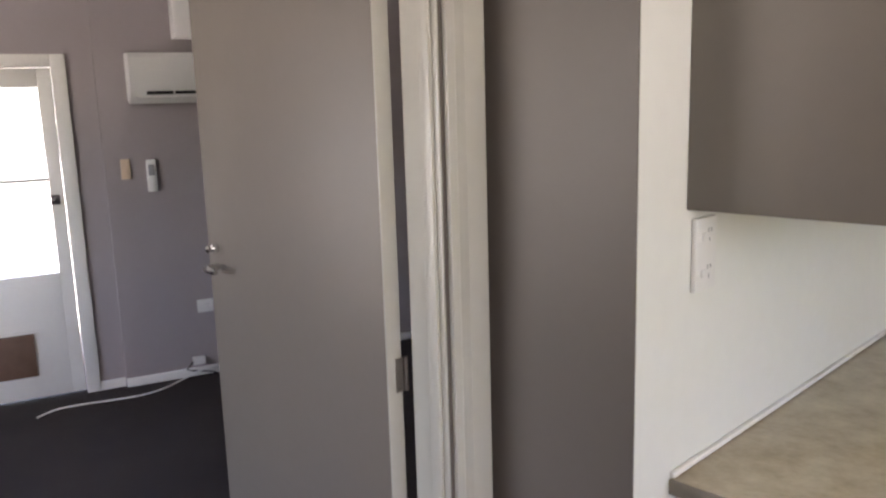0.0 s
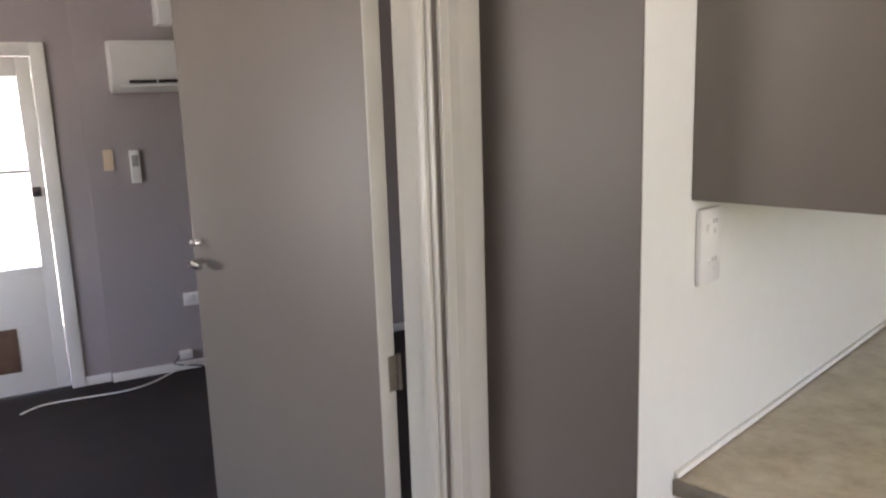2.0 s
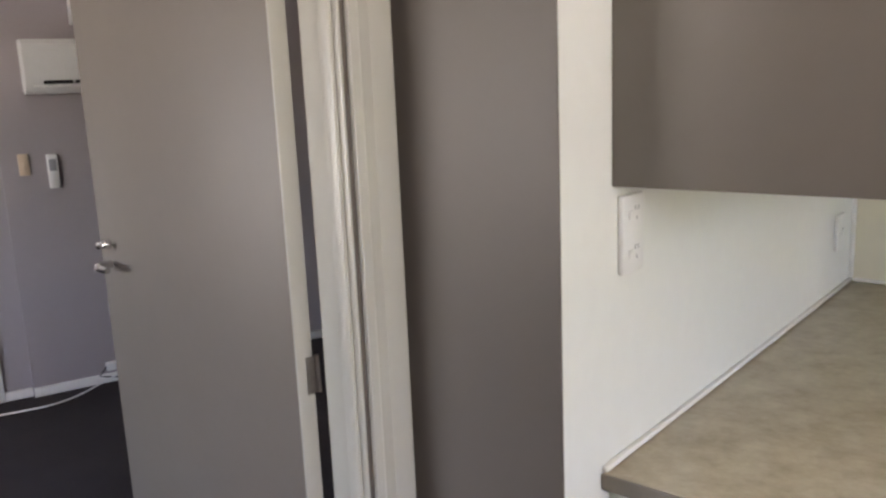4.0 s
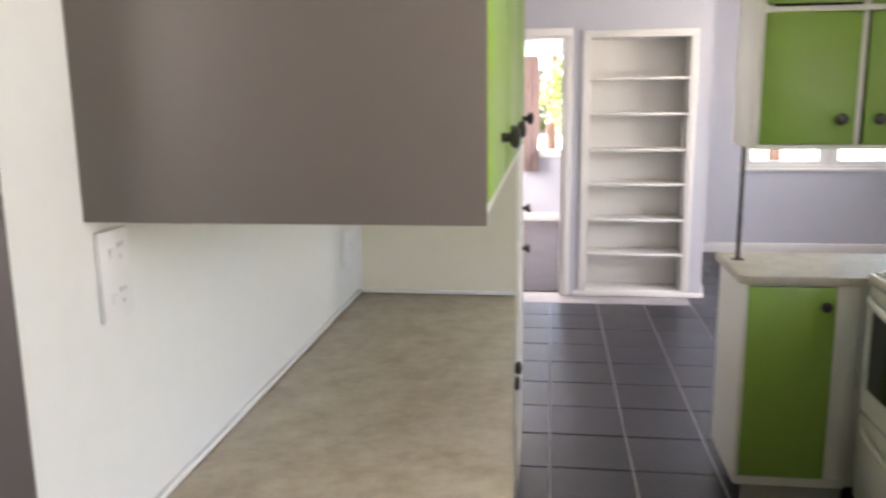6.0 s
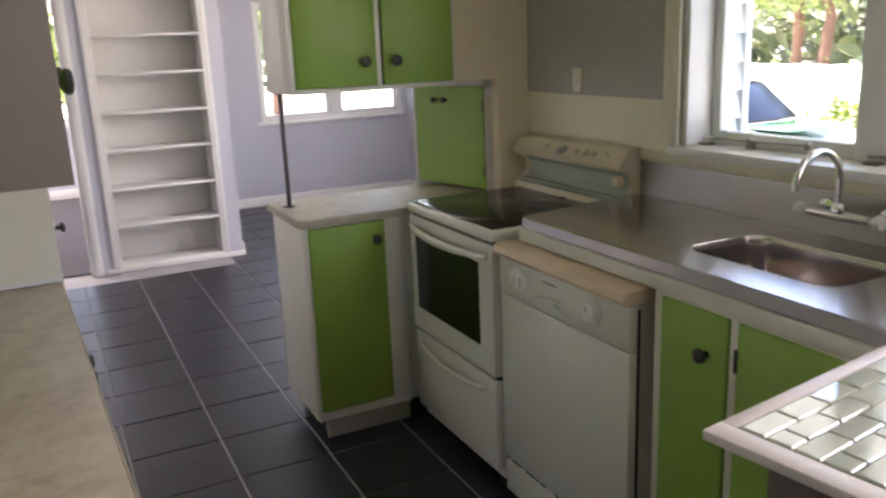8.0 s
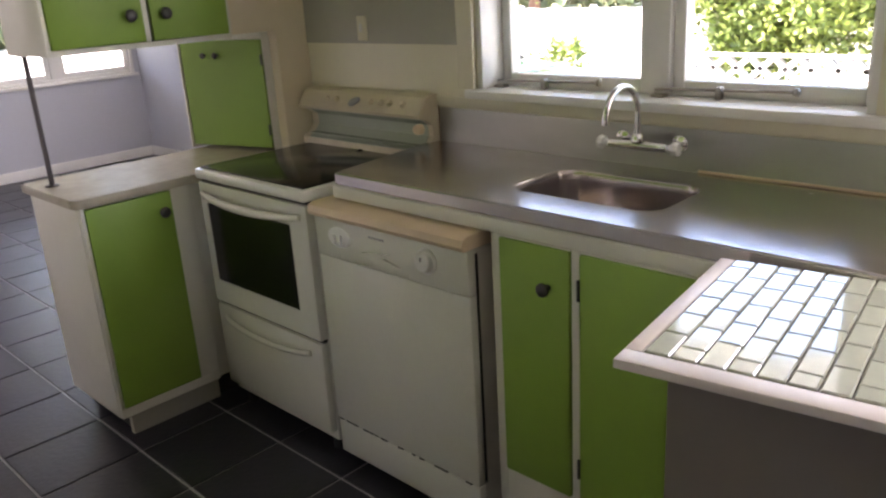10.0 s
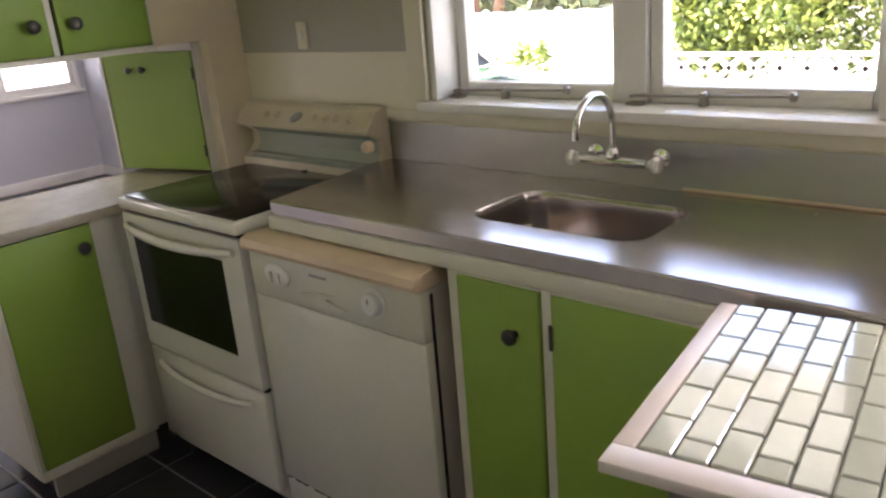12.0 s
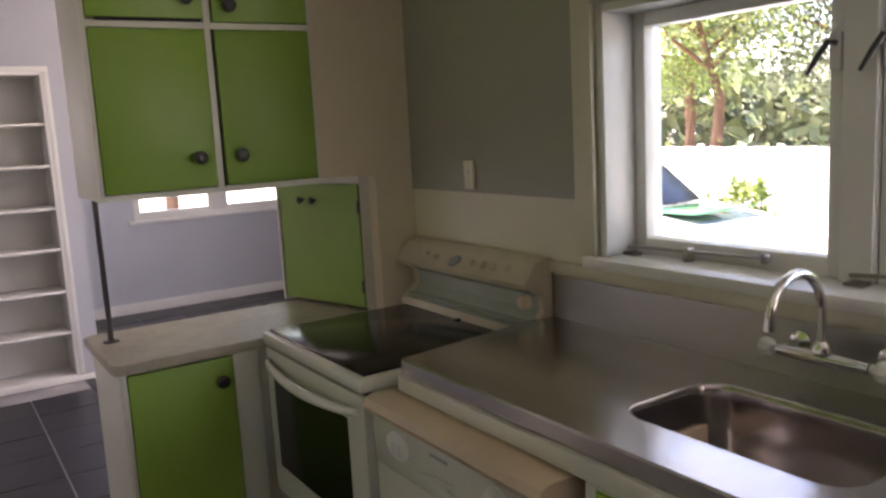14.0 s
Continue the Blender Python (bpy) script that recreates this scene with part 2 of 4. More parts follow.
WX, RET_Y, DOORWALL_X = -0.490, 1.520, -0.825
EX, NKY = 1.805, 3.480
H = 2.45
PANTRY_Y = 3.291
NY, DNY, DEX = 6.594, 8.39, 3.47
LX = -4.146

structure("floor", [(-0.93, 1.95, -1.6, 4.1, -0.12, -0.006), (-0.93, 3.51, 4.1, 8.5, -0.12, -0.006)], GROUT, "pale grout between dark floor tiles")
floor = bpy.data.objects["floor"]
structure("floor_living", [(-5.5, -0.93, -1.6, 4.2, -0.12, -0.002)], CARPET, "very dark carpet")
structure("floor_bedroom", [(-2.2, 1.185, NY + 0.1, 10.25, -0.006, 0.004)], CARPET_GREY, "dark grey carpet")
structure("ceiling", [(-5.5, 4.0, -1.7, 10.6, H, H + 0.1)], CEIL, "plain white ceiling")

# walls round the west bench
structure("wall_west", [(WX - 0.12, WX, RET_Y + 0.003, PANTRY_Y + 0.6, 0, H)], WALL_WHITE, "glossy white painted wall")
structure("wall_return", [(DOORWALL_X - 0.1, WX - 0.001, RET_Y, RET_Y + 0.1, 0, H)], WALL_TAUPE, "taupe painted return wall")
structure("wall_doorway", [(DOORWALL_X - 0.1, DOORWALL_X, RET_Y - 0.117, RET_Y - 0.002, 0, H), (DOORWALL_X - 0.1, DOORWALL_X, 0.46, RET_Y - 0.117, 2.04, H),
                           (DOORWALL_X - 0.1, DOORWALL_X, -1.6, 0.46, 0, H)], WALL_TAUPE, "taupe wall with a doorway to the living room")
structure("wall_west_north", [(-0.80, -0.70, PANTRY_Y + 0.55, NY, 0, H)], WALL_LILAC)
structure("wall_south", [(-5.5, -3.7, -1.7, -1.6, 0, H), (-1.5, 1.95, -1.7, -1.6, 0, H), (-3.7, -1.5, -1.7, -1.6, 0, 0.9),
                         (-3.7, -1.5, -1.7, -1.6, 2.1, H)], WALL_TAUPE)
# east wall with the kitchen window
WY0, WY1, WZ0, WZ1 = 1.478, 2.628, 1.124, 1.715
# the opening from y 0.08 to 1.16 is assumed, for the kitchen fill lamp
structure("wall_east", [(EX, EX + 0.15, -1.6, 0.08, 0, H), (EX, EX + 0.15, 1.16, WY0, 0, H), (EX, EX + 0.15, 0.08, 1.16, 0, WZ0), (EX, EX + 0.15, 0.08, 1.16, 2.08, H), (EX, EX + 0.15, WY1, 4.1, 0, H), (EX, EX + 0.15, WY0, WY1, 0, WZ0), (EX, EX + 0.15, WY0, WY1, WZ1, H)],
          WALL_PALE, "pale cream painted kitchen wall")
structure("wall_panel_grey", [(EX - 0.004, EX - 0.0005, 2.688, NKY, 1.262, H)], WALL_GREY, "olive grey painted area above a cream dado")
structure("wall_stub", [(1.475, EX, NKY, NKY + 0.1, 1.318, H), (1.665, EX, NKY, NKY + 0.1, 0, 1.318), (1.69, EX, NKY + 0.1, 4.1, 0, H)], WALL_CREAM,
          "cream painted wall end beside the serving hatch")
# dining room and the wall with shelves
structure("wall_dining_south", [(EX + 0.151, DEX, 4.0, 4.1, 0, H)], WALL_LILAC)
structure("wall_dining_east", [(DEX, DEX + 0.05, 4.0, 4.35, 0, H), (DEX, DEX + 0.05, 5.85, DNY + 0.12, 0, H), (DEX, DEX + 0.05, 4.35, 5.85, 0, 0.95), (DEX, DEX + 0.05, 4.35, 5.85, 2.05, H)], WALL_LILAC, "pale grey lilac wall")
DX0, DX1, DZ0, DZ1 = 1.965, 3.42, 0.79, 1.90
structure("wall_dining_north", [(1.185, DX0, DNY, DNY + 0.12, 0, H), (DX1, DEX, DNY, DNY + 0.12, 0, H), (DX0, DX1, DNY, DNY + 0.12, 0, DZ0), (DX0, DX1, DNY, DNY + 0.12, DZ1, H)],
          WALL_LILAC, "pale grey lilac wall with a wide window")
SX0, SX1 = 0.443, 1.138
structure("wall_north", [(-0.70, -0.42, NY, NY + 0.1, 0, H), (-0.42, 0.262, NY, NY + 0.1, 1.900, H), (0.262, SX0 - 0.02, NY, NY + 0.1, 0, H),
                         (SX1 + 0.02, 1.285, NY, NY + 0.1, 0, H), (SX0 - 0.02, SX1 + 0.02, NY, NY + 0.1, 1.905, H)], WALL_LILAC, "grey lilac wall with a doorway and a shelf recess")
structure("wall_bedroom_east", [(1.185, 1.285, NY + 0.1, DNY, 0, H), (1.185, 1.285, DNY + 0.12, 10.3, 0, H)], WALL_LILAC)
structure("wall_bedroom_north", [(-2.2, -0.35, 10.18, 10.30, 0, H), (0.95, 1.185, 10.18, 10.30, 0, H), (-0.35, 0.95, 10.18, 10.30, 0, 0.78), (-0.35, 0.95, 10.18, 10.30, 2.02, H)],
          WALL_LILAC, "pale bedroom wall with a window")
# the unseen opening here is assumed, for the bedroom fill lamp
structure("wall_bedroom_west", [(-2.3, -2.2, NY, 8.1, 0, H), (-2.3, -2.2, 9.9, 10.3, 0, H), (-2.3, -2.2, 8.1, 9.9, 0, 0.9), (-2.3, -2.2, 8.1, 9.9, 2.1, H), (-2.2, -0.8, NY, NY + 0.1, 0, H)], WALL_LILAC)
# living room
OY0, OY1, OZ1 = 1.05, 1.835, 1.765
structure("wall_living_west", [(LX - 0.12, LX, -2.2, OY0, 0, H), (LX - 0.12, LX, OY1, 2.04, 0, H), (LX - 0.12, LX, OY0, OY1, OZ1, H), (LX - 0.12, LX + 0.03, 2.04, 4.1, 0, H)],
          WALL_LIVING, "taupe living room wall with an outside door")
structure("wall_living_north", [(-3.9, DOORWALL_X - 0.1, 4.1, 4.2, 0, H), (-0.93, -0.83, 1.67, 4.1, 0, H)], WALL_TAUPE)

# skirtings, architraves and beads
bm = bmesh.new()
for b in ((LX, LX + 0.015, OY1 + 0.07, 2.036, 0, 0.05), (LX + 0.03, LX + 0.045, 2.04, 4.1, 0, 0.05)):
    cube(bm, *b, bevel=0.003)
tagged(mesh_object("baseboard_living", bm, TRIM, True), "white painted skirting board", kind="structure")
bm = bmesh.new()
for b in ((1.286, DEX, DNY - 0.015, DNY - 0.001, 0, 0.09), (1.286, 1.300, NY, DNY - 0.016, 0, 0.09),
          (DEX - 0.015, DEX - 0.001, 4.11, DNY - 0.016, 0, 0.09), (SX0 - 0.1, 1.300, NY - 0.014, NY - 0.001, 0, 0.035), (-2.19, 1.18, 10.16, 10.178, 0.004, 0.1)):
    cube(bm, *b, bevel=0.003)
tagged(mesh_object("baseboard", bm, TRIM, True), "white painted skirting boards", kind="structure")
bm = bmesh.new()
cube(bm, 0.262, 0.318, NY - 0.018, NY - 0.001, 0.0, 1.900, bevel=0.004)
cube(bm, -0.49, 0.318, NY - 0.019, NY - 0.001, 1.901, 1.955, bevel=0.004)
cube(bm, -0.49, -0.42, NY - 0.018, NY - 0.001, 0.0, 1.900, bevel=0.004)
cube(bm, 0.244, 0.2615, NY, NY + 0.1, 0, 1.885, bevel=0.002)
cube(bm, -0.4195, -0.402, NY, NY + 0.1, 0, 1.885, bevel=0.002)
cube(bm, -0.4195, 0.2615, NY, NY + 0.1, 1.885, 1.8995, bevel=0.002)
tagged(mesh_object("trim_bedroom_door", bm, TRIM, True), "white painted door frame", kind="structure")
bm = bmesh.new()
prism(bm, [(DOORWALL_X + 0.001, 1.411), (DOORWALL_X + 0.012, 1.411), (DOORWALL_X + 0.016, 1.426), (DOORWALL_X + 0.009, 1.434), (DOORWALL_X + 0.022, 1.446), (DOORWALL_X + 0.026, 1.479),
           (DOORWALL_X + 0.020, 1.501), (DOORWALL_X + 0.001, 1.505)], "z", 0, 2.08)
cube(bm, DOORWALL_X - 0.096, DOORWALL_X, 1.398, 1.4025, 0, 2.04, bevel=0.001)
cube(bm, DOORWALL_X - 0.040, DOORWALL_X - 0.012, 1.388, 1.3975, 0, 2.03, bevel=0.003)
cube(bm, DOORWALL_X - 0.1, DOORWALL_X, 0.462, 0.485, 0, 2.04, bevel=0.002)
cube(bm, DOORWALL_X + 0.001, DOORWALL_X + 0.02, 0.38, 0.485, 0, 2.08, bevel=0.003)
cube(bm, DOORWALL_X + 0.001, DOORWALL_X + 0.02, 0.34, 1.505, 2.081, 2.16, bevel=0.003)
tagged(mesh_object("trim_living_door", bm, TRIM_SHADED, True), "white moulded door frame", kind="structure")
bm = bmesh.new()
for b in ((LX, LX + 0.02, OY1, OY1 + 0.07, 0, OZ1 + 0.065), (LX, LX + 0.02, OY0 - 0.07, OY0, 0, OZ1 + 0.065), (LX, LX + 0.02, OY0 + 0.001, OY1 - 0.001, OZ1, OZ1 + 0.065)):
    cube(bm, *b, bevel=0.004)
tagged(mesh_object("trim_outside_door", bm, TRIM, True), "white painted door frame", kind="structure")
bm = bmesh.new()
cube(bm, WX + 0.0005, WX + 0.012, 1.645, PANTRY_Y - 0.001, 0.830, 0.842, bevel=0.004)
cube(bm, WX + 0.0005, WX + 0.014, PANTRY_Y - 0.014, PANTRY_Y - 0.0005, 0.843, 1.330, bevel=0.004)
cube(bm, WX + 0.015, 0.054, PANTRY_Y - 0.012, PANTRY_Y - 0.0005, 0.830, 0.842, bevel=0.004)
tagged(mesh_object("trim_bench_beads", bm, TRIM, True), "thin white beads along the worktop", kind="structure")


# ---- west side ----
def cabinet_door(parent, dims, axis, material_=GREEN, at=None, label="lime green painted door", name="door", r=0.019):
    """dims of the leaf; axis: the way it faces; at: where its knob sits, on the face."""
    d = box_part(name, dims, material_, parent, label, min(0.003, 0.3 * min(dims[1] - dims[0], dims[3] - dims[2])))
    if at:
        k = knob(d, at, axis, r)
    return d


bench = thing("worktop", (-0.1605, 2.4087, 0.798), "long beige stone-pattern laminate worktop along the white wall", "worktop")
bm = bmesh.new()
prism(bm, [(WX + 0.001, 1.648), (0.116, 1.648), (0.053, PANTRY_Y - 0.001), (WX + 0.001, PANTRY_Y - 0.001)], "z", 0.803, 0.829)
bmesh.ops.bevel(bm, geom=bm.edges[:], offset=0.003, segments=2, profile=0.5, affect="EDGES")
part("top", bm, LAMINATE, bench, "beige mottled laminate top")
box_part("edge_strip", (WX + 0.001, 0.118, 1.641, 1.6475, 0.798, 0.828), EDGE, bench, "dark worn edge strip")
bm = bmesh.new()
prism(bm, [(0.1165, 1.648), (0.1195, 1.648), (0.0565, PANTRY_Y - 0.001), (0.0535, PANTRY_Y - 0.001)], "z", 0.798, 0.8275)
part("front_edge", bm, LAMINATE, bench, "beige front edge")

base = thing("base_cabinet", (-0.180, 2.4136, 0.000), "white base cabinet with white doors under the beige worktop", "cabinet", "base cabinets")
box_part("body", (WX + 0.001, 0.045, 1.670, PANTRY_Y - 0.002, 0.095, 0.797), CABINET, base, "white painted carcass")
box_part("plinth", (WX + 0.001, 0.000, 1.700, PANTRY_Y - 0.002, 0.000, 0.0940), CABINET, base, "white plinth")
for i, (a, b, ky) in enumerate(((1.70, 2.18, 2.03), (2.20, 2.68, 2.63), (2.70, 3.27, 2.75))):
    cabinet_door(base, (0.046, 0.062, a, b, 0.1229, 0.775), (1, 0, 0), at=(0.062, ky, 0.76), material_=CABINET, label="white painted door")

upper = thing("wall_cabinet", (-0.148, 2.4245, 1.332), "white wall cabinet with a plain taupe side and lime green doors", "cabinet", "wall cabinets")
box_part("body", (WX + 0.001, 0.0755, 1.6895, PANTRY_Y - 0.002, 1.331, 2.400), CABINET, upper, "white painted carcass")
box_part("side_panel", (WX + 0.001, 0.083, 1.683, 1.6890, 1.331, 2.420), PANEL, upper, "smooth taupe side panel", 0.001)
for a, b, ky in ((1.76, 2.18, 2.05), (2.20, 2.74, 2.38), (2.76, 3.27, 3.10)):
    cabinet_door(upper, (0.0760, 0.0803, a, b, 1.3522, 1.8962), (1, 0, 0), at=(0.0803, ky, 1.4277))
    cabinet_door(upper, (0.0760, 0.0803, a, b, 1.9164, 2.3798), (1, 0, 0))

pantry = thing("pantry_cupboard", (-0.2005, 3.543, 0.000), "tall cream white pantry cupboard with white doors beside the worktop", "cupboard")
box_part("body", (WX + 0.001, 0.056, PANTRY_Y, 3.893, 0.000, 2.420), WALL_PALE, pantry, "cream white painted carcass", 0.003)
for z0, z1, kz in ((0.13, 0.98, 0.90), (1.0, 1.9, 1.06), (1.92, 2.38, 1.96)):
    cabinet_door(pantry, (0.0565, 0.0595, 3.353, 3.853, z0, z1), (1, 0, 0), at=(0.0595, 3.773, kz), material_=CABINET, label="white painted door")


def socket(name, at, axis, w, h, label, gangs=2, vertical=True):
    """A switched wall socket: at is the middle of its back on the wall."""
    s = thing(name, at, label, "wall socket")
    ax, ay, az = at
    t = 0.012

    def slab(n, u0, u1, z0, z1, d0, d1, m, bev=0.002):
        if abs(axis[0]):
            sgn = axis[0]
            dims = (ax + min(sgn * d0, sgn * d1), ax + max(sgn * d0, sgn * d1), ay + u0, ay + u1, az + z0, az + z1)
        else:
            sgn = axis[1]
            dims = (ax + u0, ax + u1, ay + min(sgn * d0, sgn * d1), ay + max(sgn * d0, sgn * d1), az + z0, az + z1)
        box_part(n, dims, m, s, "", bev)
    slab("plate", -w / 2, w / 2, -h / 2, h / 2, 0.001, t, PLASTIC, 0.003)
    for i in range(gangs):
        c = (i - (gangs - 1) / 2) * h / gangs
        slab("switch", -w * 0.28, -w * 0.12, c - 0.008, c + 0.008, t, t + 0.005, PLASTIC)
        slab("pin_hole", w * 0.05, w * 0.09, c + 0.006, c + 0.014, t, t + 0.0006, GREYPRINT, 0)
        slab("pin_hole", w * 0.19, w * 0.23, c + 0.006, c + 0.014, t, t + 0.0006, GREYPRINT, 0)
        slab("pin_hole", w * 0.12, w * 0.15, c - 0.012, c - 0.004, t, t + 0.0006, GREYPRINT, 0)
    return s


socket("wall_socket", (WX, 1.741, 1.243), (1, 0, 0), 0.078, 0.138, "white double power socket on the white wall above the worktop")
socket("wall_socket", (WX, 3.12, 1.02), (1, 0, 0), 0.075, 0.112, "white power socket in the corner above the worktop", 1)

# ---- doorway to the living room ----
leaf = thing("interior_door", (-0.950, 1.392, 0.000), "plain taupe flush door standing wide open with a chrome lever handle", "door")
bm = bmesh.new()
cube(bm, -1.635, -0.954, 1.358, 1.394, 0.0118, 1.980, bevel=0.003)
part("leaf", bm, LEAF_TAUPE, leaf, "smooth taupe door leaf")
box_part("edge", (-0.9535, -0.949, 1.357, 1.395, 0.0118, 1.980), TRIM_SHADED, leaf, "white painted door edge", 0.0015)
h = part("handle", (lambda b: (cube(b, -1.572, -1.542, 1.367, 1.3755, 1.115, 1.245, bevel=0.006, segments=3), b)[1])(bmesh.new()), CHROME, leaf, "chrome lever handle on a long plate")
bm = bmesh.new()
tube(bm, [(-1.577, 1.350, 1.145), (-1.577, 1.327, 1.145), (-1.570, 1.314, 1.145), (-1.548, 1.310, 1.144), (-1.523, 1.312, 1.143)], [0.009, 0.009, 0.0095, 0.008, 0.007])
part("lever", bm, CHROME, h)
bm = bmesh.new()
lathe(bm, (-1.577, 1.350, 1.192), (0, -1, 0), [(0, 0.012), (0.006, 0.012), (0.02, 0.007), (0.026, 0.009), (0.032, 0.003)], 16)
part("snib", bm, CHROME, h)
bm = bmesh.new()
cube(bm, -1.648, -1.6352, 1.370, 1.396, 1.130, 1.180, bevel=0.002)
part("latch", bm, CHROME, h)
for z in (0.22, 0.995, 1.80):
    bm = bmesh.new()
    cube(bm, -0.9485, -0.9475, 1.377, 1.397, z - 0.036, z + 0.036)
    cyl(bm, (-0.9465, 1.403, z - 0.036), (-0.9465, 1.403, z + 0.036), 0.005, n=12)
    for k in (-0.03, 0, 0.03):
        cyl(bm, (-0.9462, 1.387, z + k), (-0.945, 1.387, z + k), 0.004, n=8)
    part("hinge", bm, STAY, leaf, "painted-over butt hinge")

out = thing("door_outside", (LX, 1.39, 0), "white outside door with two bright obscure glass panes and a brown pet flap", "door")
x0, x1 = LX - 0.06, LX - 0.015
bm = bmesh.new()
gy0, gy1 = OY0 + 0.10, 1.765
for b in ((x0, x1, OY0 + 0.004, gy0, 0.01, OZ1 - 0.004), (x0, x1, gy1, OY1 - 0.004, 0.01, OZ1 - 0.004), (x0, x1, gy0, gy1, 0.01, 0.685), (x0, x1, gy0, gy1, 1.665, OZ1 - 0.004), (x0 + 0.01, x1 - 0.005, gy0, gy1, 1.178, 1.196)):
    cube(bm, *b, bevel=0.002)
part("leaf", bm, TRIM, out, "white painted door leaf")
for a, b in ((0.686, 1.177), (1.197, 1.664)):
    box_part("pane", (x0 + 0.018, x0 + 0.024, gy0 + 0.001, gy1 - 0.001, a, b), FROSTED, out, "obscure glass pane", 0)
box_part("flap", (x1, x1 + 0.012, 1.36, 1.605, 0.135, 0.370), BROWN, out, "brown pet flap", 0.004)
box_part("flap_frame", (x1, x1 + 0.006, 1.26, 1.66, 0.375, 0.385), TRIM, out)
lk = box_part("lock", (x1, x1 + 0.02, 1.765, 1.81, 1.055, 1.105), DARK_METAL, out, "dark rim lock", 0.004)
knob(lk, (x1 + 0.02, 1.787, 1.08), (1, 0, 0), 0.012, "snib", "dark snib")

hp = thing("air_conditioner", (LX + 0.03, 2.6, 1.58), "white wall-mounted air conditioner above a remote control", "air conditioner")
X = LX + 0.031
bm = bmesh.new()
prism(bm, [(X, 1.585), (X + 0.10, 1.565), (X + 0.175, 1.61), (X + 0.20, 1.66), (X + 0.20, 1.80), (X + 0.18, 1.825), (X, 1.83)], "y", 2.19, 3.05)
part("casing", bm, PLASTIC, hp, "white casing")
bm = bmesh.new()
for k in range(5):
    cube(bm, X + 0.178 + k * 0.0012, X + 0.196, 2.27 + 0.142 * k, 2.40 + 0.142 * k, 1.612, 1.628)
part("louvre", bm, RUBBER, hp, "dark air outlet")
box_part("flap", (X + 0.165, X + 0.1995, 2.22, 3.02, 1.596, 1.606), PLASTIC, hp)
rem = thing("remote_control", (X, 2.2, 1.1), "small white remote control in a wall holder", "remote control")
box_part("body", (X, X + 0.022, 2.25, 2.30, 1.09, 1.265), PLASTIC, rem, "", 0.004)
box_part("screen", (X + 0.0215, X + 0.0235, 2.258, 2.292, 1.18, 1.24), GREYPRINT, rem, "grey screen", 0.001)
sw = thing("light_switch", (X, 2.07, 1.22), "aged cream light switch on the taupe wall", "light switch")
box_part("plate", (X, X + 0.009, 2.12, 2.17, 1.165, 1.275), CREAM_PLASTIC, sw, "", 0.003)
box_part("rocker", (X + 0.009, X + 0.014, 2.137, 2.153, 1.205, 1.235), CREAM_PLASTIC, sw, "", 0.002)
mb = thing("meter_box", (X, 2.7, 1.9), "white box on the wall above the air conditioner", "wall box")
box_part("case", (X, X + 0.14, 2.44, 2.95, 1.905, 2.30), PLASTIC, mb, "", 0.006)
box_part("lid", (X + 0.1405, X + 0.148, 2.45, 2.94, 1.915, 2.29), PLASTIC, mb, "", 0.003)
wall_plug = socket("wall_socket", (X, 2.50, 0.41), (1, 0, 0), 0.09, 0.075, "white wall socket low on the taupe wall", 1)
plug = thing("power_plug", (X, 2.44, 0.06), "white plug board with a black lead at the skirting", "power plug")
box_part("block", (X + 0.016, X + 0.05, 2.40, 2.47, 0.075, 0.12), PLASTIC, plug, "", 0.005)
bm = bmesh.new()
tube(bm, [(X + 0.05, 2.40, 0.10), (X + 0.06, 2.36, 0.06), (X + 0.05, 2.40, 0.045), (X + 0.07, 2.50, 0.03), (X + 0.09, 2.56, 0.006)], 0.004)
part("lead", bm, RUBBER, plug, "black lead")
bm = bmesh.new()
pts = [(-3.98, 2.72, 0.012), (-3.93, 2.50, 0.05), (-3.92, 2.36, 0.03), (-3.92, 2.24, 0.006), (-3.91, 2.10, 0.006), (-3.96, 1.96, 0.006), (-4.02, 1.82, 0.006), (-4.05, 1.70, 0.006), (-4.0, 1.57, 0.006)]
dense = []
for i in range(len(pts) - 1):
    a, b = Vector(pts[i]), Vector(pts[i + 1])
    p, q = Vector(pts[max(i - 1, 0)]), Vector(pts[min(i + 2, len(pts) - 1)])
    for s in (0, 0.25, 0.5, 0.75):
        dense.append(0.5 * ((2 * a) + (b - p) * s + (2 * p - 5 * a + 4 * b - q) * s * s + (3 * a - p - 3 * b + q) * s ** 3))
tube(bm, dense, 0.005, 8)
tagged(mesh_object("cable", bm, PLASTIC, True), "white cable lying loose on the dark carpet", "cable")

# the living room's west side stands at a slant
SLANT = Matrix.Translation((-4.118, 2.11, 0)) @ Matrix.Rotation(radians(-18), 4, "Z") @ Matrix.Translation((4.118, -2.04, 0))
for ob in (out, hp, rem, sw, mb, plug, wall_plug):
    ob.matrix_world = SLANT @ Matrix.Translation(ob.location)
for name in ("wall_living_west", "trim_outside_door", "baseboard_living"):
    bpy.data.objects[name].data.transform(SLANT)

# ---- built-in shelves ----
sh = thing("bookcase", ((SX0 + SX1) / 2, NY, 0), "tall empty white built-in bookcase with seven shelves", "bookcase")
box_part("side", (SX0 - 0.019, SX0, NY - 0.012, NY + 0.26, 0, 1.904), TRIM, sh)
box_part("side", (SX1, SX1 + 0.019, NY - 0.012, NY + 0.26, 0, 1.904), TRIM, sh)
box_part("back", (SX0, SX1, NY + 0.245, NY + 0.26, 0, 1.904), TRIM, sh)
box_part("top", (SX0, SX1, NY - 0.012, NY + 0.244, 1.885, 1.904), TRIM, sh)
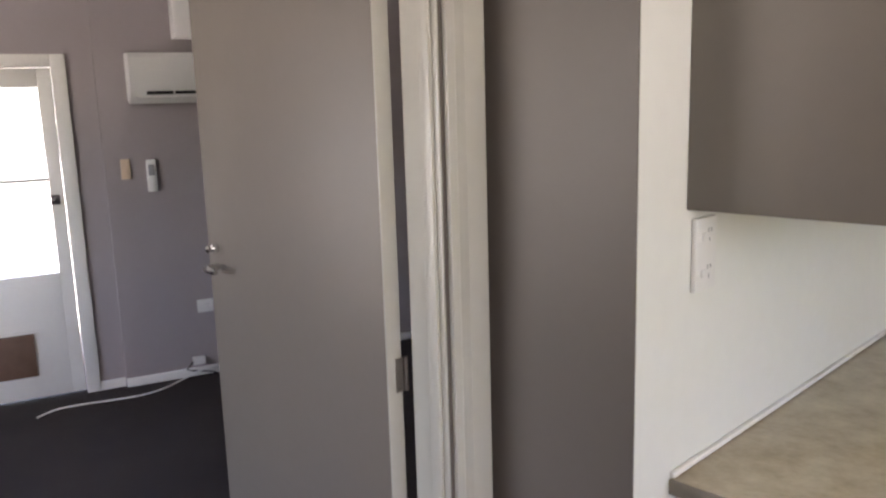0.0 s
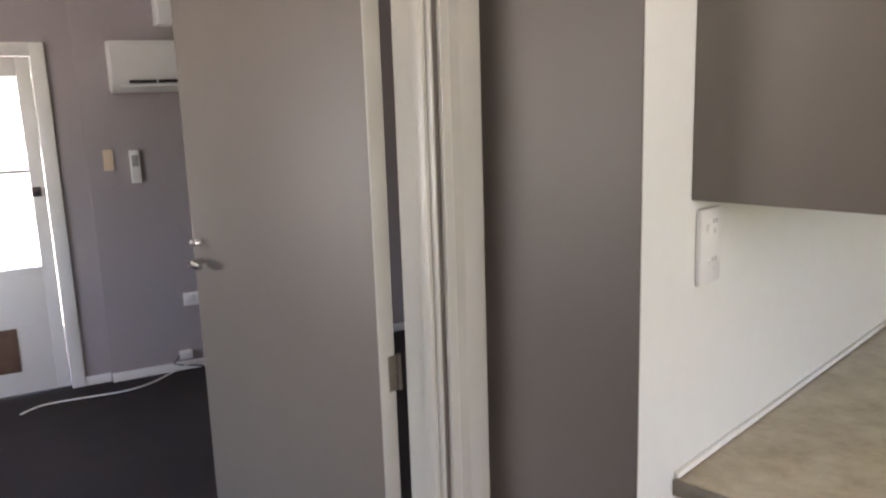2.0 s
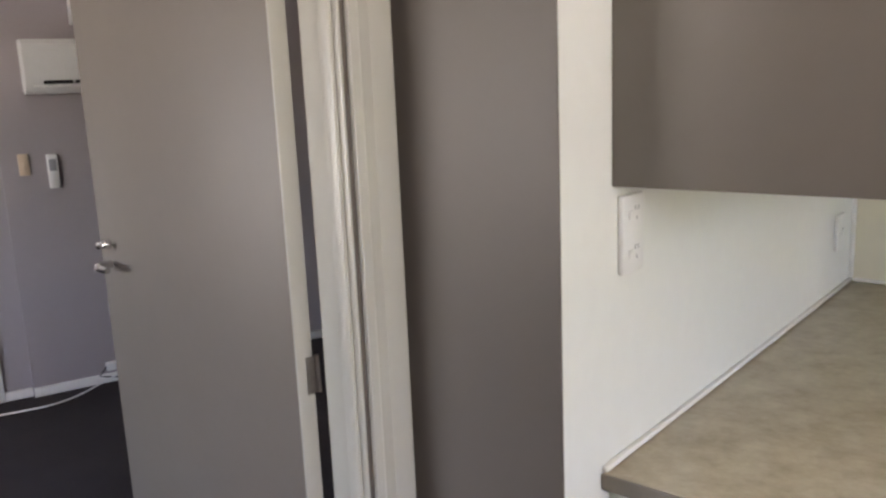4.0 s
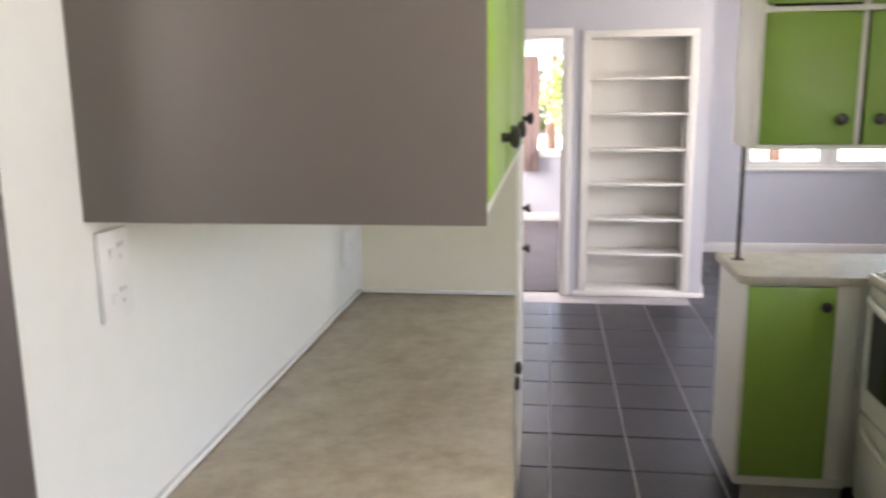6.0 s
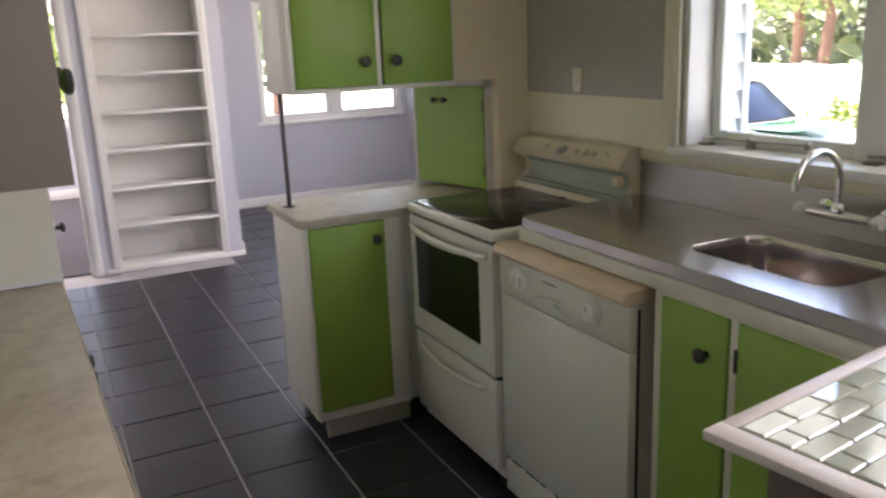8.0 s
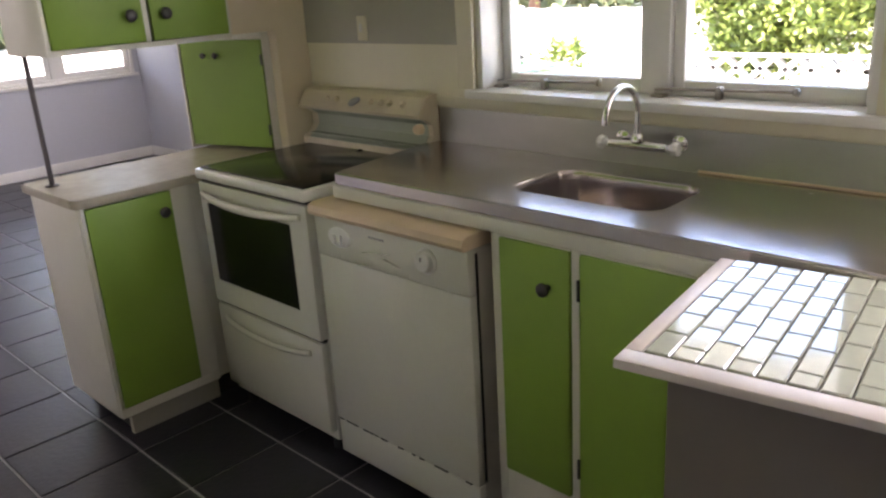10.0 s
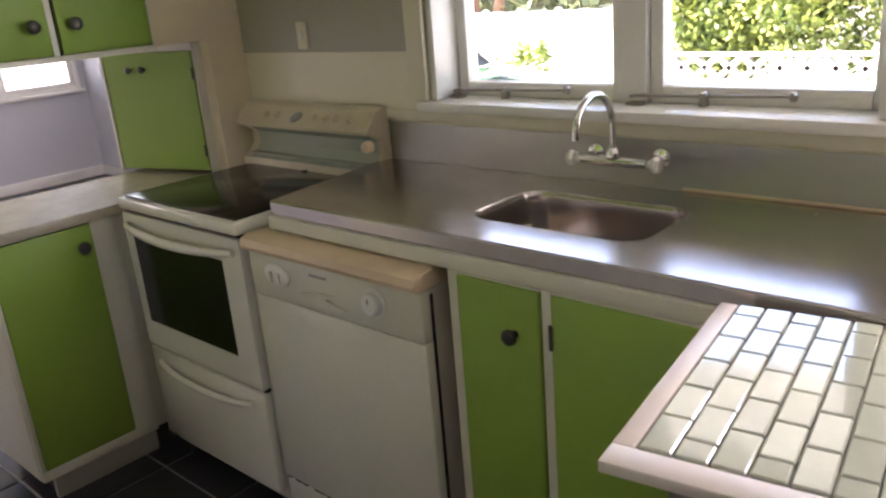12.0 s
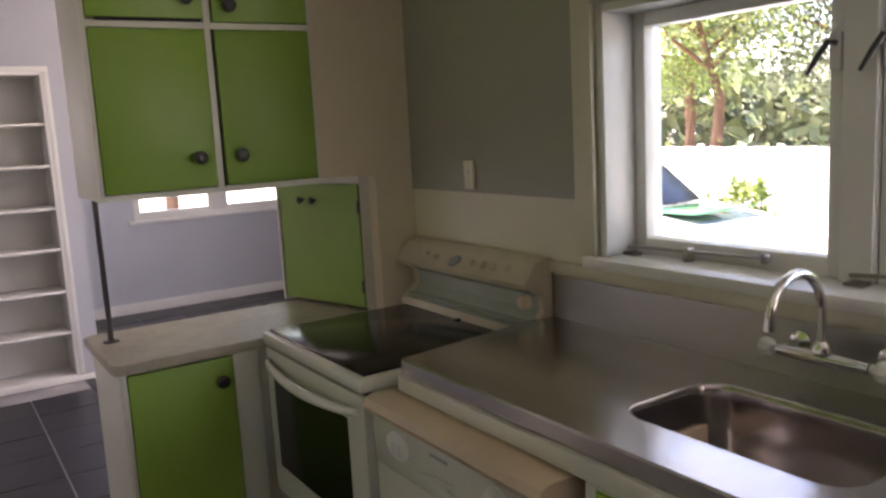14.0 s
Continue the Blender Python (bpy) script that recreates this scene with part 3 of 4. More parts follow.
box_part("face_frame", (SX0 - 0.055, SX0 - 0.0195, NY - 0.014, NY - 0.001, 0.046, 1.904), TRIM, sh)
box_part("face_frame", (SX1 + 0.0195, SX1 + 0.05, NY - 0.014, NY - 0.001, 0.046, 1.904), TRIM, sh)
box_part("face_frame", (SX0 - 0.055, SX1 + 0.05, NY - 0.016, NY - 0.001, 1.9045, 1.935), TRIM, sh)
for z in (0.045, 0.324, 0.583, 0.846, 1.098, 1.356, 1.606):
    box_part("shelf", (SX0 + 0.0005, SX1 - 0.0005, NY - 0.004, NY + 0.2445, z - 0.018, z), TRIM, sh, "white painted shelf")

# ---- peninsula ----
pen = thing("peninsula_cabinet", (1.1598, 3.7054, 0.000), "white cabinet with a lime green door beside the oven", "cabinet", "base cabinets")
box_part("body", (0.8447, 1.660, 3.492, 3.885, 0.085, 0.839), CABINET, pen, "white painted carcass", 0.003)
box_part("plinth", (0.9005, 1.660, 3.5217, 3.8673, 0.000, 0.0846), RUBBER, pen, "dark recessed plinth", 0)
box_part("front_plinth", (0.885, 1.232, 3.500, 3.5212, 0.000, 0.0846), WALL_GREY, pen, "grey front plinth")
box_part("front_rail", (0.8479, 1.232, 3.476, 3.4915, 0.085, 0.1192), CABINET, pen, "white bottom rail")
box_part("front_stile", (1.1558, 1.232, 3.476, 3.4915, 0.1196, 0.839), CABINET, pen, "white stile")
box_part("front_stile", (0.8479, 0.8604, 3.476, 3.4915, 0.1196, 0.839), CABINET, pen, "white stile")
cabinet_door(pen, (0.862, 1.155, 3.472, 3.4915, 0.121, 0.832), (0, -1, 0), at=(1.115, 3.472, 0.768))
pt = thing("peninsula_bench", (1.1598, 3.7054, 0.840), "pale laminate top of the peninsula with a thin steel rod", "worktop")
bm = bmesh.new()
cube(bm, 0.828, 1.6843, 3.462, 3.900, 0.840, 0.870)
es = [e for e in bm.edges if abs(e.verts[0].co.x - 0.828) < 1e-4 and abs(e.verts[1].co.x - 0.828) < 1e-4 and abs(e.verts[0].co.z - e.verts[1].co.z) > 0.01]
bmesh.ops.bevel(bm, geom=es, offset=0.03, segments=5, profile=0.5, affect="EDGES")
part("slab", bm, LAMINATE_B, pt, "pale mottled laminate")
box_part("edge_trim", (0.8604, 1.2285, 3.4585, 3.4615, 0.8419, 0.8681), LAMINATE_B, pt, "pale worn edge trim", 0.001)
box_part("edge_trim", (0.825, 0.8275, 3.498, 3.895, 0.8419, 0.8681), LAMINATE_B, pt, "pale worn edge trim", 0.001)
rod = thing("support_rod", (0.882, 3.760, 0.870), "thin dark steel rod between the peninsula top and the hanging cabinet", "rod")
bm = bmesh.new()
cyl(bm, (0.882, 3.760, 0.873), (0.882, 3.760, 1.306), 0.0085, n=16)
part("shaft", bm, DARK_METAL, rod)
for z, d in ((0.8705, 0.004), (1.3065, -0.004)):
    bm = bmesh.new()
    lathe(bm, (0.882, 3.760, z), (0, 0, math.copysign(1, d)), [(0, 0.024), (0.003, 0.023), (0.006, 0.012)], 20)
    part("flange", bm, DARK_METAL, rod)

hc = thing("hanging_cabinet", (1.162, 3.625, 1.307), "white hanging cabinet with lime green doors above the serving hatch", "cabinet", "wall cabinets")
box_part("body", (0.846, 1.473, 3.477, 3.800, 1.307, H - 0.002), CABINET, hc, "white painted carcass", 0.003)
for b in ((0.846, 1.473, 3.463, 3.4765, 1.307, 1.3222), (0.846, 0.858, 3.463, 3.4765, 1.3226, 2.380), (1.160, 1.176, 3.463, 3.4765, 1.3226, 2.380), (1.4630, 1.473, 3.463, 3.4765, 1.3226, 2.380),
          (0.8585, 1.1595, 3.463, 3.4765, 1.754, 1.7702), (1.1765, 1.4625, 3.463, 3.4765, 1.754, 1.7702)):
    box_part("face_frame", b, CABINET, hc, "white face frame", -0.037)
cabinet_door(hc, (0.860, 1.158, 3.457, 3.4765, 1.325, 1.752), (0, -1, 0), at=(1.108, 3.457, 1.408))
cabinet_door(hc, (1.184, 1.462, 3.457, 3.4765, 1.325, 1.752), (0, -1, 0), at=(1.226, 3.457, 1.408))
cabinet_door(hc, (1.184, 1.462, 3.457, 3.4765, 1.772, 2.360), (0, -1, 0), at=(1.226, 3.457, 1.8153))
d = cabinet_door(hc, (0.860, 1.158, 3.452, 3.470, 1.7779, 2.360), (0, -1, 0), at=(1.108, 3.452, 1.830), label="lime green door slightly ajar")
# black strip drawn in place of the shade between the doors
box_part("gap", (1.1762, 1.1835, 3.465, 3.4768, 1.3229, 1.7535), RUBBER, hc, "black strip for the shade between the doors", 0)

# the ajar door isn't tilted; a black strip draws its shadow
box_part("gap", (0.8810, 1.1515, 3.454, 3.4625, 1.7707, 1.7774), RUBBER, hc, "black strip for the shadow under the ajar door", 0)

cup = thing("corner_cupboard", (1.6502, 3.7294, 0.870), "small lime green cupboard with two knobs above the peninsula", "cupboard")
box_part("body", (1.664, 1.6885, 3.6161, 3.934, 0.8713, 1.315), CABINET, cup, "white carcass", 0.001)
bm = bmesh.new()
a, b = Vector((1.628, 3.538)), Vector((1.518, 3.926))
n = Vector(((b - a).y, -(b - a).x)).normalized() * 0.014
prism(bm, [tuple(a), tuple(a + n), tuple(b + n), tuple(b)], "z", 0.884, 1.288)
dr = part("door", bm, GREEN, cup, "lime green painted door")
for y in (3.745, 3.805):
    xx = 1.628 - (y - 3.538) / 0.388 * 0.110
    knob(dr, (xx, y, 1.233), (-1, -0.28, 0), 0.012)
for z in (0.955, 1.215):
    bm = bmesh.new()
    cyl(bm, (1.6238, 3.5342, z - 0.02), (1.6238, 3.5342, z + 0.02), 0.004, n=10)
    part("hinge", bm, DARK_METAL, dr, "small dark hinge")
bm = bmesh.new()
prism(bm, [(1.512, 3.930), (1.664, 3.930), (1.664, 3.942), (1.512, 3.942)], "z", 0.871, 1.315)
prism(bm, [(1.632, 3.527), (1.6645, 3.527), (1.6645, 3.532), (1.632, 3.532)], "z", 0.871, 1.30)
prism(bm, [(1.633, 3.5325), (1.6645, 3.5325), (1.664, 3.929), (1.516, 3.929)], "z", 1.291, 1.314)
part("frame", bm, CABINET, cup, "white painted frame")

# ---- cooker ----
ov = thing("oven", (1.500, 3.1523, 0.000), "white freestanding oven with black glass hob and cream control panel", "oven")
OF = 1.240
oy0, oy1 = 2.818, 3.430
box_part("body", (OF + 0.03, 1.795, oy0 + 0.004, oy1 - 0.004, 0.050, 0.862), ENAMEL_OLD, ov, "white enamel body", 0.004)
for x, y in ((1.30, oy0 + 0.05), (1.30, oy1 - 0.05), (1.74, oy0 + 0.05), (1.74, oy1 - 0.05)):
    bm = bmesh.new()
    cyl(bm, (x, y, 0.000), (x, y, 0.050), 0.018, n=12)
    part("foot", bm, RUBBER, ov, "black foot")
hob = box_part("hob", (OF - 0.008, 1.800, oy0, oy1, 0.8625, 0.8998), ENAMEL, ov, "white enamel hob surround", 0.010)
box_part("glass", (OF + 0.010, 1.708, oy0 + 0.018, oy1 - 0.018, 0.8993, 0.9045), BLACK_GLASS, hob, "black ceramic glass", 0.001)
bm = bmesh.new()
wy0, wy1, wz0, wz1 = 2.912, 3.388, 0.500, 0.782
for b in ((OF, OF + 0.028, oy0 + 0.004, wy0, 0.418, 0.8525), (OF, OF + 0.028, wy1, oy1 - 0.004, 0.418, 0.8525), (OF, OF + 0.028, wy0, wy1, 0.418, wz0), (OF, OF + 0.028, wy0, wy1, wz1, 0.8525)):
    cube(bm, *b)
bmesh.ops.remove_doubles(bm, verts=bm.verts, dist=1e-5)
odoor = part("door", bm, ENAMEL, ov, "white oven door with a dark glass window")
box_part("window", (OF + 0.002, OF + 0.024, wy0 + 0.0005, wy1 - 0.0005, wz0 + 0.0005, wz1 - 0.0005), BLACK_GLASS, odoor, "dark oven glass", 0)
bm = bmesh.new()
n = 14
pts = [(OF - 0.006 - 0.028 * math.sin(math.pi * i / n) ** 0.5, oy0 + 0.03 + (oy1 - oy0 - 0.06) * i / n, 0.815 - 0.012 * math.sin(math.pi * i / n)) for i in range(n + 1)]
tube(bm, pts, [0.010 + 0.004 * math.sin(math.pi * i / n) for i in range(n + 1)], 12)
part("handle", bm, ENAMEL, odoor, "curved white handle")
# black strips draw the shade in the gaps round the oven door
box_part("seal", (OF + 0.012, OF + 0.029, oy0 + 0.006, oy1 - 0.006, 0.4055, 0.4175), RUBBER, ov, "black strip for the shade in the gap", 0)
box_part("seal", (OF + 0.012, OF + 0.029, oy0 + 0.006, oy1 - 0.006, 0.853, 0.862), RUBBER, ov, "black strip for the shade in the gap", 0)
dra = box_part("drawer", (OF, OF + 0.029, oy0 + 0.004, oy1 - 0.004, 0.090, 0.405), ENAMEL, ov, "white warming drawer", 0.006)
bm = bmesh.new()
pts = [(OF - 0.003 - 0.022 * math.sin(math.pi * i / n) ** 0.5, oy0 + 0.06 + (oy1 - oy0 - 0.12) * i / n, 0.362 - 0.014 * math.sin(math.pi * i / n)) for i in range(n + 1)]
tube(bm, pts, 0.010, 12)
part("handle", bm, ENAMEL, dra, "curved white handle")
bm = bmesh.new()
prof = [(1.800, 0.9004), (1.712, 0.9004), (1.716, 0.925), (1.745, 0.9394), (1.768, 0.9683), (1.765, 1.0080), (1.735, 1.0282), (1.708, 1.034), (1.705, 1.0443), (1.745, 1.0977), (1.785, 1.108), (1.800, 1.1039)]
prism(bm, prof, "y", oy0 - 0.015, oy1 + 0.020)
bg = part("control_panel", bm, PANEL_CREAM, ov, "aged cream control panel above the hob")
bm = bmesh.new()
cube(bm, 1.7165, 1.7675, oy0 + 0.015, oy1 - 0.025, 0.9394, 0.9430)
prism(bm, [(1.7145, 0.9264), (1.7435, 0.9409), (1.766, 0.9690), (1.7635, 1.0066), (1.732, 1.0268), (1.7335, 1.0279), (1.7655, 1.0080), (1.769, 0.9683), (1.7455, 0.9387), (1.717, 0.9241)], "y", oy0 + 0.005, oy1 - 0.02)
part("splash", bm, material("oven_splash", (0.46, 0.50, 0.44), 0.2, vary=0.05), bg, "pale green grey recess")
slope = Vector((-0.052, 0.022, 0.066)).normalized()
bm = bmesh.new()
lathe(bm, (1.724, 3.140, 1.0700), slope, [(0, 0.021), (0.003, 0.021), (0.006, 0.017), (0.0065, 0.004)], 24)
for v in bm.verts:
    v.co.y = 3.140 + (v.co.y - 3.140) * 1.5
part("clock", bm, GREYPRINT, bg, "oval grey timer")
for y, r in ((3.29, 0.010), (2.955, 0.012), (3.00, 0.012), (3.05, 0.010), (3.235, 0.010), (2.89, 0.012)):
    bm = bmesh.new()
    lathe(bm, (1.727, y, 1.071), slope, [(0, r), (0.008, r * 0.95), (0.014, r * 0.8), (0.015, r * .2)], 16)
    part("dial", bm, PANEL_CREAM, bg, "worn cream dial")
bm = bmesh.new()
lathe(bm, (1.712, 2.812, 1.0008), (-1, 0, 0), [(-0.01, 0.018), (0.012, 0.016), (0.016, 0.008)], 16)
part("bracket", bm, CREAM_PLASTIC, bg, "cream end bracket")
bm = bmesh.new()
lathe(bm, (1.705, 3.1127, 0.9048), (0, 0, 1), [(0, 0.010), (0.001, 0.009)], 16)
part("badge", bm, RUBBER, hob, "small dark mark")

# ---- dishwasher ----
dwm = thing("dishwasher", (1.545, 2.460, 0.000), "white dishwasher with a cream worktop slab and a worn lower edge", "dishwasher")
DF = 1.250
y0, y1 = 2.190, 2.792
box_part("body", (DF + 0.032, 1.410, y0 + 0.006, y1 - 0.006, 0.045, 0.8305), ENAMEL_OLD, dwm, "white enamel body", 0.003)
bm = bmesh.new()
prism(bm, [(DF - 0.022, 0.839), (DF - 0.026, 0.8503), (DF - 0.020, 0.8668), (DF - 0.004, 0.874), (1.64, 0.874), (1.64, 0.837), (DF - 0.015, 0.837)], "y", y0 - 0.004, y1)
part("top", bm, CREAM_PLASTIC, dwm, "cream top slab with a rounded edge")
dd = box_part("door", (DF, DF + 0.030, y0, y1, 0.163, 0.712), ENAMEL, dwm, "plain white door", 0.004)
cp = box_part("control_panel", (DF - 0.003, DF + 0.030, y0, y1, 0.714, 0.834), ENAMEL, dwm, "white control panel", 0.005)
bm = bmesh.new()
for v in range(1):
    lathe(bm, (DF - 0.003, y1 - 0.11, 0.782), (-1, 0, 0), [(-0.002, 0.031), (0.003, 0.030), (0.006, 0.024), (0.0065, 0.004)], 28)
for v in bm.verts:
    v.co.y = (y1 - 0.11) + (v.co.y - (y1 - 0.11)) * 1.6
rec = part("button_recess", bm, PLASTIC, cp, "oval button recess")
for k in (-0.014, 0.014):
    box_part("button", (DF - 0.016, DF - 0.009, y1 - 0.11 + k - 0.005, y1 - 0.11 + k + 0.005, 0.7637, 0.7919), PLASTIC, cp, "white push button", 0.002)
bm = bmesh.new()
lathe(bm, (DF - 0.003, 2.332, 0.782), (-1, 0, 0), [(-0.002, 0.036), (0.003, 0.036), (0.005, 0.028), (0.018, 0.026), (0.021, 0.022), (0.0215, 0.003)], 32)
dl = part("dial", bm, PLASTIC, cp, "round white programme dial")
box_part("pointer", (DF - 0.0265, DF - 0.0242, 2.330, 2.334, 0.7862, 0.7975), GREYPRINT, cp, "grey pointer", 0)
bm = bmesh.new()
prism(bm, [(2.586, 0.756), (2.526, 0.740), (2.446, 0.734), (2.426, 0.742), (2.496, 0.756), (2.466, 0.770), (2.526, 0.768)], "x", DF - 0.012, DF - 0.0025)
part("grip", bm, ENAMEL, cp, "moulded hand grip")
bm = bmesh.new()
for i in range(6):
    cube(bm, DF - 0.0045, DF - 0.0028, 2.492 + i * 0.011, 2.499 + i * 0.011, 0.8032, 0.8095)
part("badge", bm, GREYPRINT, cp, "small grey badge")
kick = box_part("kick_panel", (DF + 0.004, DF + 0.030, y0 + 0.003, y1 - 0.003, 0.040, 0.158), ENAMEL, dwm, "white kick panel", 0.003)
bm = bmesh.new()
rng = random.Random(5)
y = y0 + 0.03
while y < y1 - 0.02:
    w = rng.uniform(0.006, 0.03)
    if rng.random() < 0.75:
        cube(bm, DF + 0.0008, DF + 0.006, y, min(y + w, y1 - 0.01), 0.1585, 0.1585 + rng.uniform(0.0025, 0.006))
    y += w + rng.uniform(0.0, 0.018)
part("worn_strip", bm, RUBBER, dwm, "chipped black strip along the bottom of the door", False)["kind"] = "stuff"
# black strip draws the shade in the gap beside the door
box_part("seal", (DF + 0.024, DF + 0.031, y0 - 0.0032, y0 - 0.0002, 0.1681, 0.8217), RUBBER, dwm, "black strip for the shade in the side gap", 0)

# ---- sink bench ----
BF = 1.308
st = thing("sink_bench", (1.55, 1.6, 0.9), "brushed stainless steel sink bench with an inset bowl", "sink")
bm = bmesh.new()
cx, cy, hx, hy, rr = 1.550, 1.998, 0.123, 0.205, 0.055
bx0, bx1, by0, by1, bz = BF, EX - 0.004, -0.9, 2.748, 0.951
N = 12
ring = []
for qx, qy, a0 in ((1, 1, 0), (-1, 1, 90), (-1, -1, 180), (1, -1, 270)):
    for k in range(N + 1):
        a = radians(a0 + 90 * k / N)
        ring.append((cx + qx * (hx - rr) + rr * math.cos(a), cy + qy * (hy - rr) + rr * math.sin(a)))


def outer(p):
    dx, dy = p[0] - cx, p[1] - cy
    s = min(((bx1 - cx) / dx) if dx > 1e-9 else ((bx0 - cx) / dx if dx < -1e-9 else 1e9), ((0.25) / dy) if dy > 1e-9 else ((-0.25) / dy if dy < -1e-9 else 1e9))
    return (cx + dx * s, cy + dy * s)


# square collar round the bowl, then flat sheets north and south of it
o = [outer(p) for p in ring]
corner = [(bx1, cy + 0.25), (bx0, cy + 0.25), (bx0, cy - 0.25), (bx1, cy - 0.25)]
for ci in corner:
    best = min(range(len(o)), key=lambda i: (o[i][0] - ci[0]) ** 2 + (o[i][1] - ci[1]) ** 2)
    o[best] = ci
levels = [[bm.verts.new((*p, bz)) for p in o], [bm.verts.new((cx + (p[0] - cx) * 1.05, cy + (p[1] - cy) * 1.03, bz)) for p in ring], [bm.verts.new((*p, bz - 0.004)) for p in ring]]
for f, z in ((0.97, 0.02), (0.95, 0.09), (0.93, 0.125), (0.86, 0.143), (0.70, 0.15), (0.12, 0.154)):
    levels.append([bm.verts.new((cx + (p[0] - cx) * f, cy + (p[1] - cy) * f, bz - z)) for p in ring])
for a, b in zip(levels, levels[1:]):
    for k in range(len(ring)):
        j = (k + 1) % len(ring)
        bm.faces.new((a[k], a[j], b[j], b[k]))
    break
for ya, yb in ((cy + 0.25, by1), (by0, cy - 0.25)):
    v = [bm.verts.new(p) for p in ((bx0, ya, bz), (bx1, ya, bz), (bx1, yb + (0.075 if yb == by1 else 0), bz), (bx0, yb, bz))]
    bm.faces.new(v)
lip = [(bx0, bz), (bx0 - 0.004, bz - 0.004), (bx0 - 0.005, bz - 0.034), (bx0 + 0.01, bz - 0.036)]
bmesh.ops.remove_doubles(bm, verts=bm.verts, dist=0.0004)
part("bench_top", bm, STEEL, st, "brushed steel top", False)
bm = bmesh.new()
levels = []
for f, g, z in ((1.05, 1.03, 0.0), (1.02, 1.012, 0.0012), (1.0, 1.0, 0.005), (0.985, 0.99, 0.012), (0.97, 0.98, 0.03), (0.955, 0.97, 0.09), (0.93, 0.95, 0.125), (0.86, 0.90, 0.143), (0.70, 0.78, 0.15), (0.12, 0.12, 0.154)):
    levels.append([bm.verts.new((cx + (p[0] - cx) * f, cy + (p[1] - cy) * g, bz - z)) for p in ring])
for a, b in zip(levels, levels[1:]):
    for k in range(len(ring)):
        j = (k + 1) % len(ring)
        bm.faces.new((a[k], a[j], b[j], b[k]))
bm.faces.new(levels[-1])
part("bowl", bm, STEEL, st, "pressed steel bowl")
bm = bmesh.new()
for (p, q) in zip(lip, lip[1:]):
    v = [bm.verts.new((p[0], by0, p[1])), bm.verts.new((p[0], by1, p[1])), bm.verts.new((q[0], by1, q[1])), bm.verts.new((q[0], by0, q[1]))]
    bm.faces.new(v)
v = [bm.verts.new(p) for p in ((bx0 - 0.004, by1, bz - 0.002), (bx1, by1 + 0.075, bz - 0.002), (bx1, by1 + 0.075, bz - 0.036), (bx0 - 0.004, by1, bz - 0.036))]
bm.faces.new(v)
part("front_edge", bm, STEEL, st, "folded steel front edge", False)
bm = bmesh.new()
lathe(bm, (cx, cy, bz - 0.1535), (0, 0, 1), [(0, 0.036), (0.003, 0.035), (0.004, 0.028), (0.002, 0.026), (0.0025, 0.004)], 24)
part("waste", bm, CHROME, st, "chrome waste")
bm = bmesh.new()
cube(bm, EX - 0.0035, EX - 0.0008, -0.9, 2.800, 0.9515, 1.062)
part("splashback", bm, STEEL_PLAIN, st, "steel upstand against the wall")
bm = bmesh.new()
cube(bm, EX - 0.008, EX - 0.001, 2.803, 2.838, 0.9515, 1.068)
part("end_strip", bm, WOOD, st, "bare wood strip at the end of the upstand")
bm = bmesh.new()
tube(bm, [(EX - 0.006, -0.9, 0.955), (EX - 0.006, 1.88, 0.955)], 0.004, 8)
part("sealant", bm, CREAM_PLASTIC, st, "discoloured sealant line")

ty = 2.017
tap = thing("sink_tap", (EX - 0.003, ty, 1.02), "chrome wall-mounted mixer tap with clear handles over the sink", "tap")
bm = bmesh.new()
TX = EX - 0.075
tube(bm, [(TX, ty - 0.084, 1.022), (TX, ty - 0.03, 1.022), (TX, ty + 0.03, 1.022), (TX, ty + 0.084, 1.022)], [0.010, 0.012, 0.012, 0.010], 16)
for s in (-0.084, 0.084):
    tube(bm, [(TX, ty + s, 1.022), (EX - 0.004, ty + s, 1.022)], 0.009, 14)
    lathe(bm, (EX - 0.0040, ty + s, 1.022), (-1, 0, 0), [(0, 0.024), (0.005, 0.022), (0.012, 0.010)], 20)
lathe(bm, (TX, ty, 1.034), (0, 0, 1), [(0, 0.018), (0.012, 0.017), (0.02, 0.011)], 18)
part("body", bm, CHROME, tap, "chrome body")
bm = bmesh.new()
sp = [(TX, ty, 1.044), (TX - 0.001, ty, 1.108)]
for i in range(1, 13):
    a = math.pi * i / 12 * 0.95
    sp.append((TX - 0.001 - 0.075 + 0.075 * math.cos(a), ty, 1.108 + 0.075 * math.sin(a)))
sp.append((sp[-1][0] - 0.001, ty, sp[-1][2] - 0.02))
tube(bm, sp, [0.0085] * (len(sp) - 1) + [0.010], 14)
part("spout", bm, CHROME, tap, "curved chrome spout")
for s in (-1, 1):
    bm = bmesh.new()
    lathe(bm, (TX, ty + s * 0.087, 1.022), (0, s, 0), [(0, 0.009), (0.008, 0.009), (0.012, 0.017), (0.020, 0.020), (0.030, 0.017), (0.033, 0.005)], 8)
    part("handle", bm, CLEAR, tap, "clear faceted tap handle", False)

sb = thing("sink_cabinet", (1.500, 1.6197, 0.000), "cream sink cabinet with lime green doors under the steel bench", "cabinet", "base cabinets")
FX = 1.291
box_part("body", (FX + 0.016, EX - 0.004, 1.200, 2.150, 0.1318, 0.780), CABINET, sb, "white painted carcass", 0.002)
for b in ((FX, FX + 0.0155, 1.200, 2.748, 0.8805, 0.915), (FX, FX + 0.0155, 2.125, 2.150, 0.1318, 0.880), (FX, FX + 0.0155, 1.896, 1.918, 0.1318, 0.880), (FX, FX + 0.0155, 1.919, 2.1244, 0.8745, 0.880),
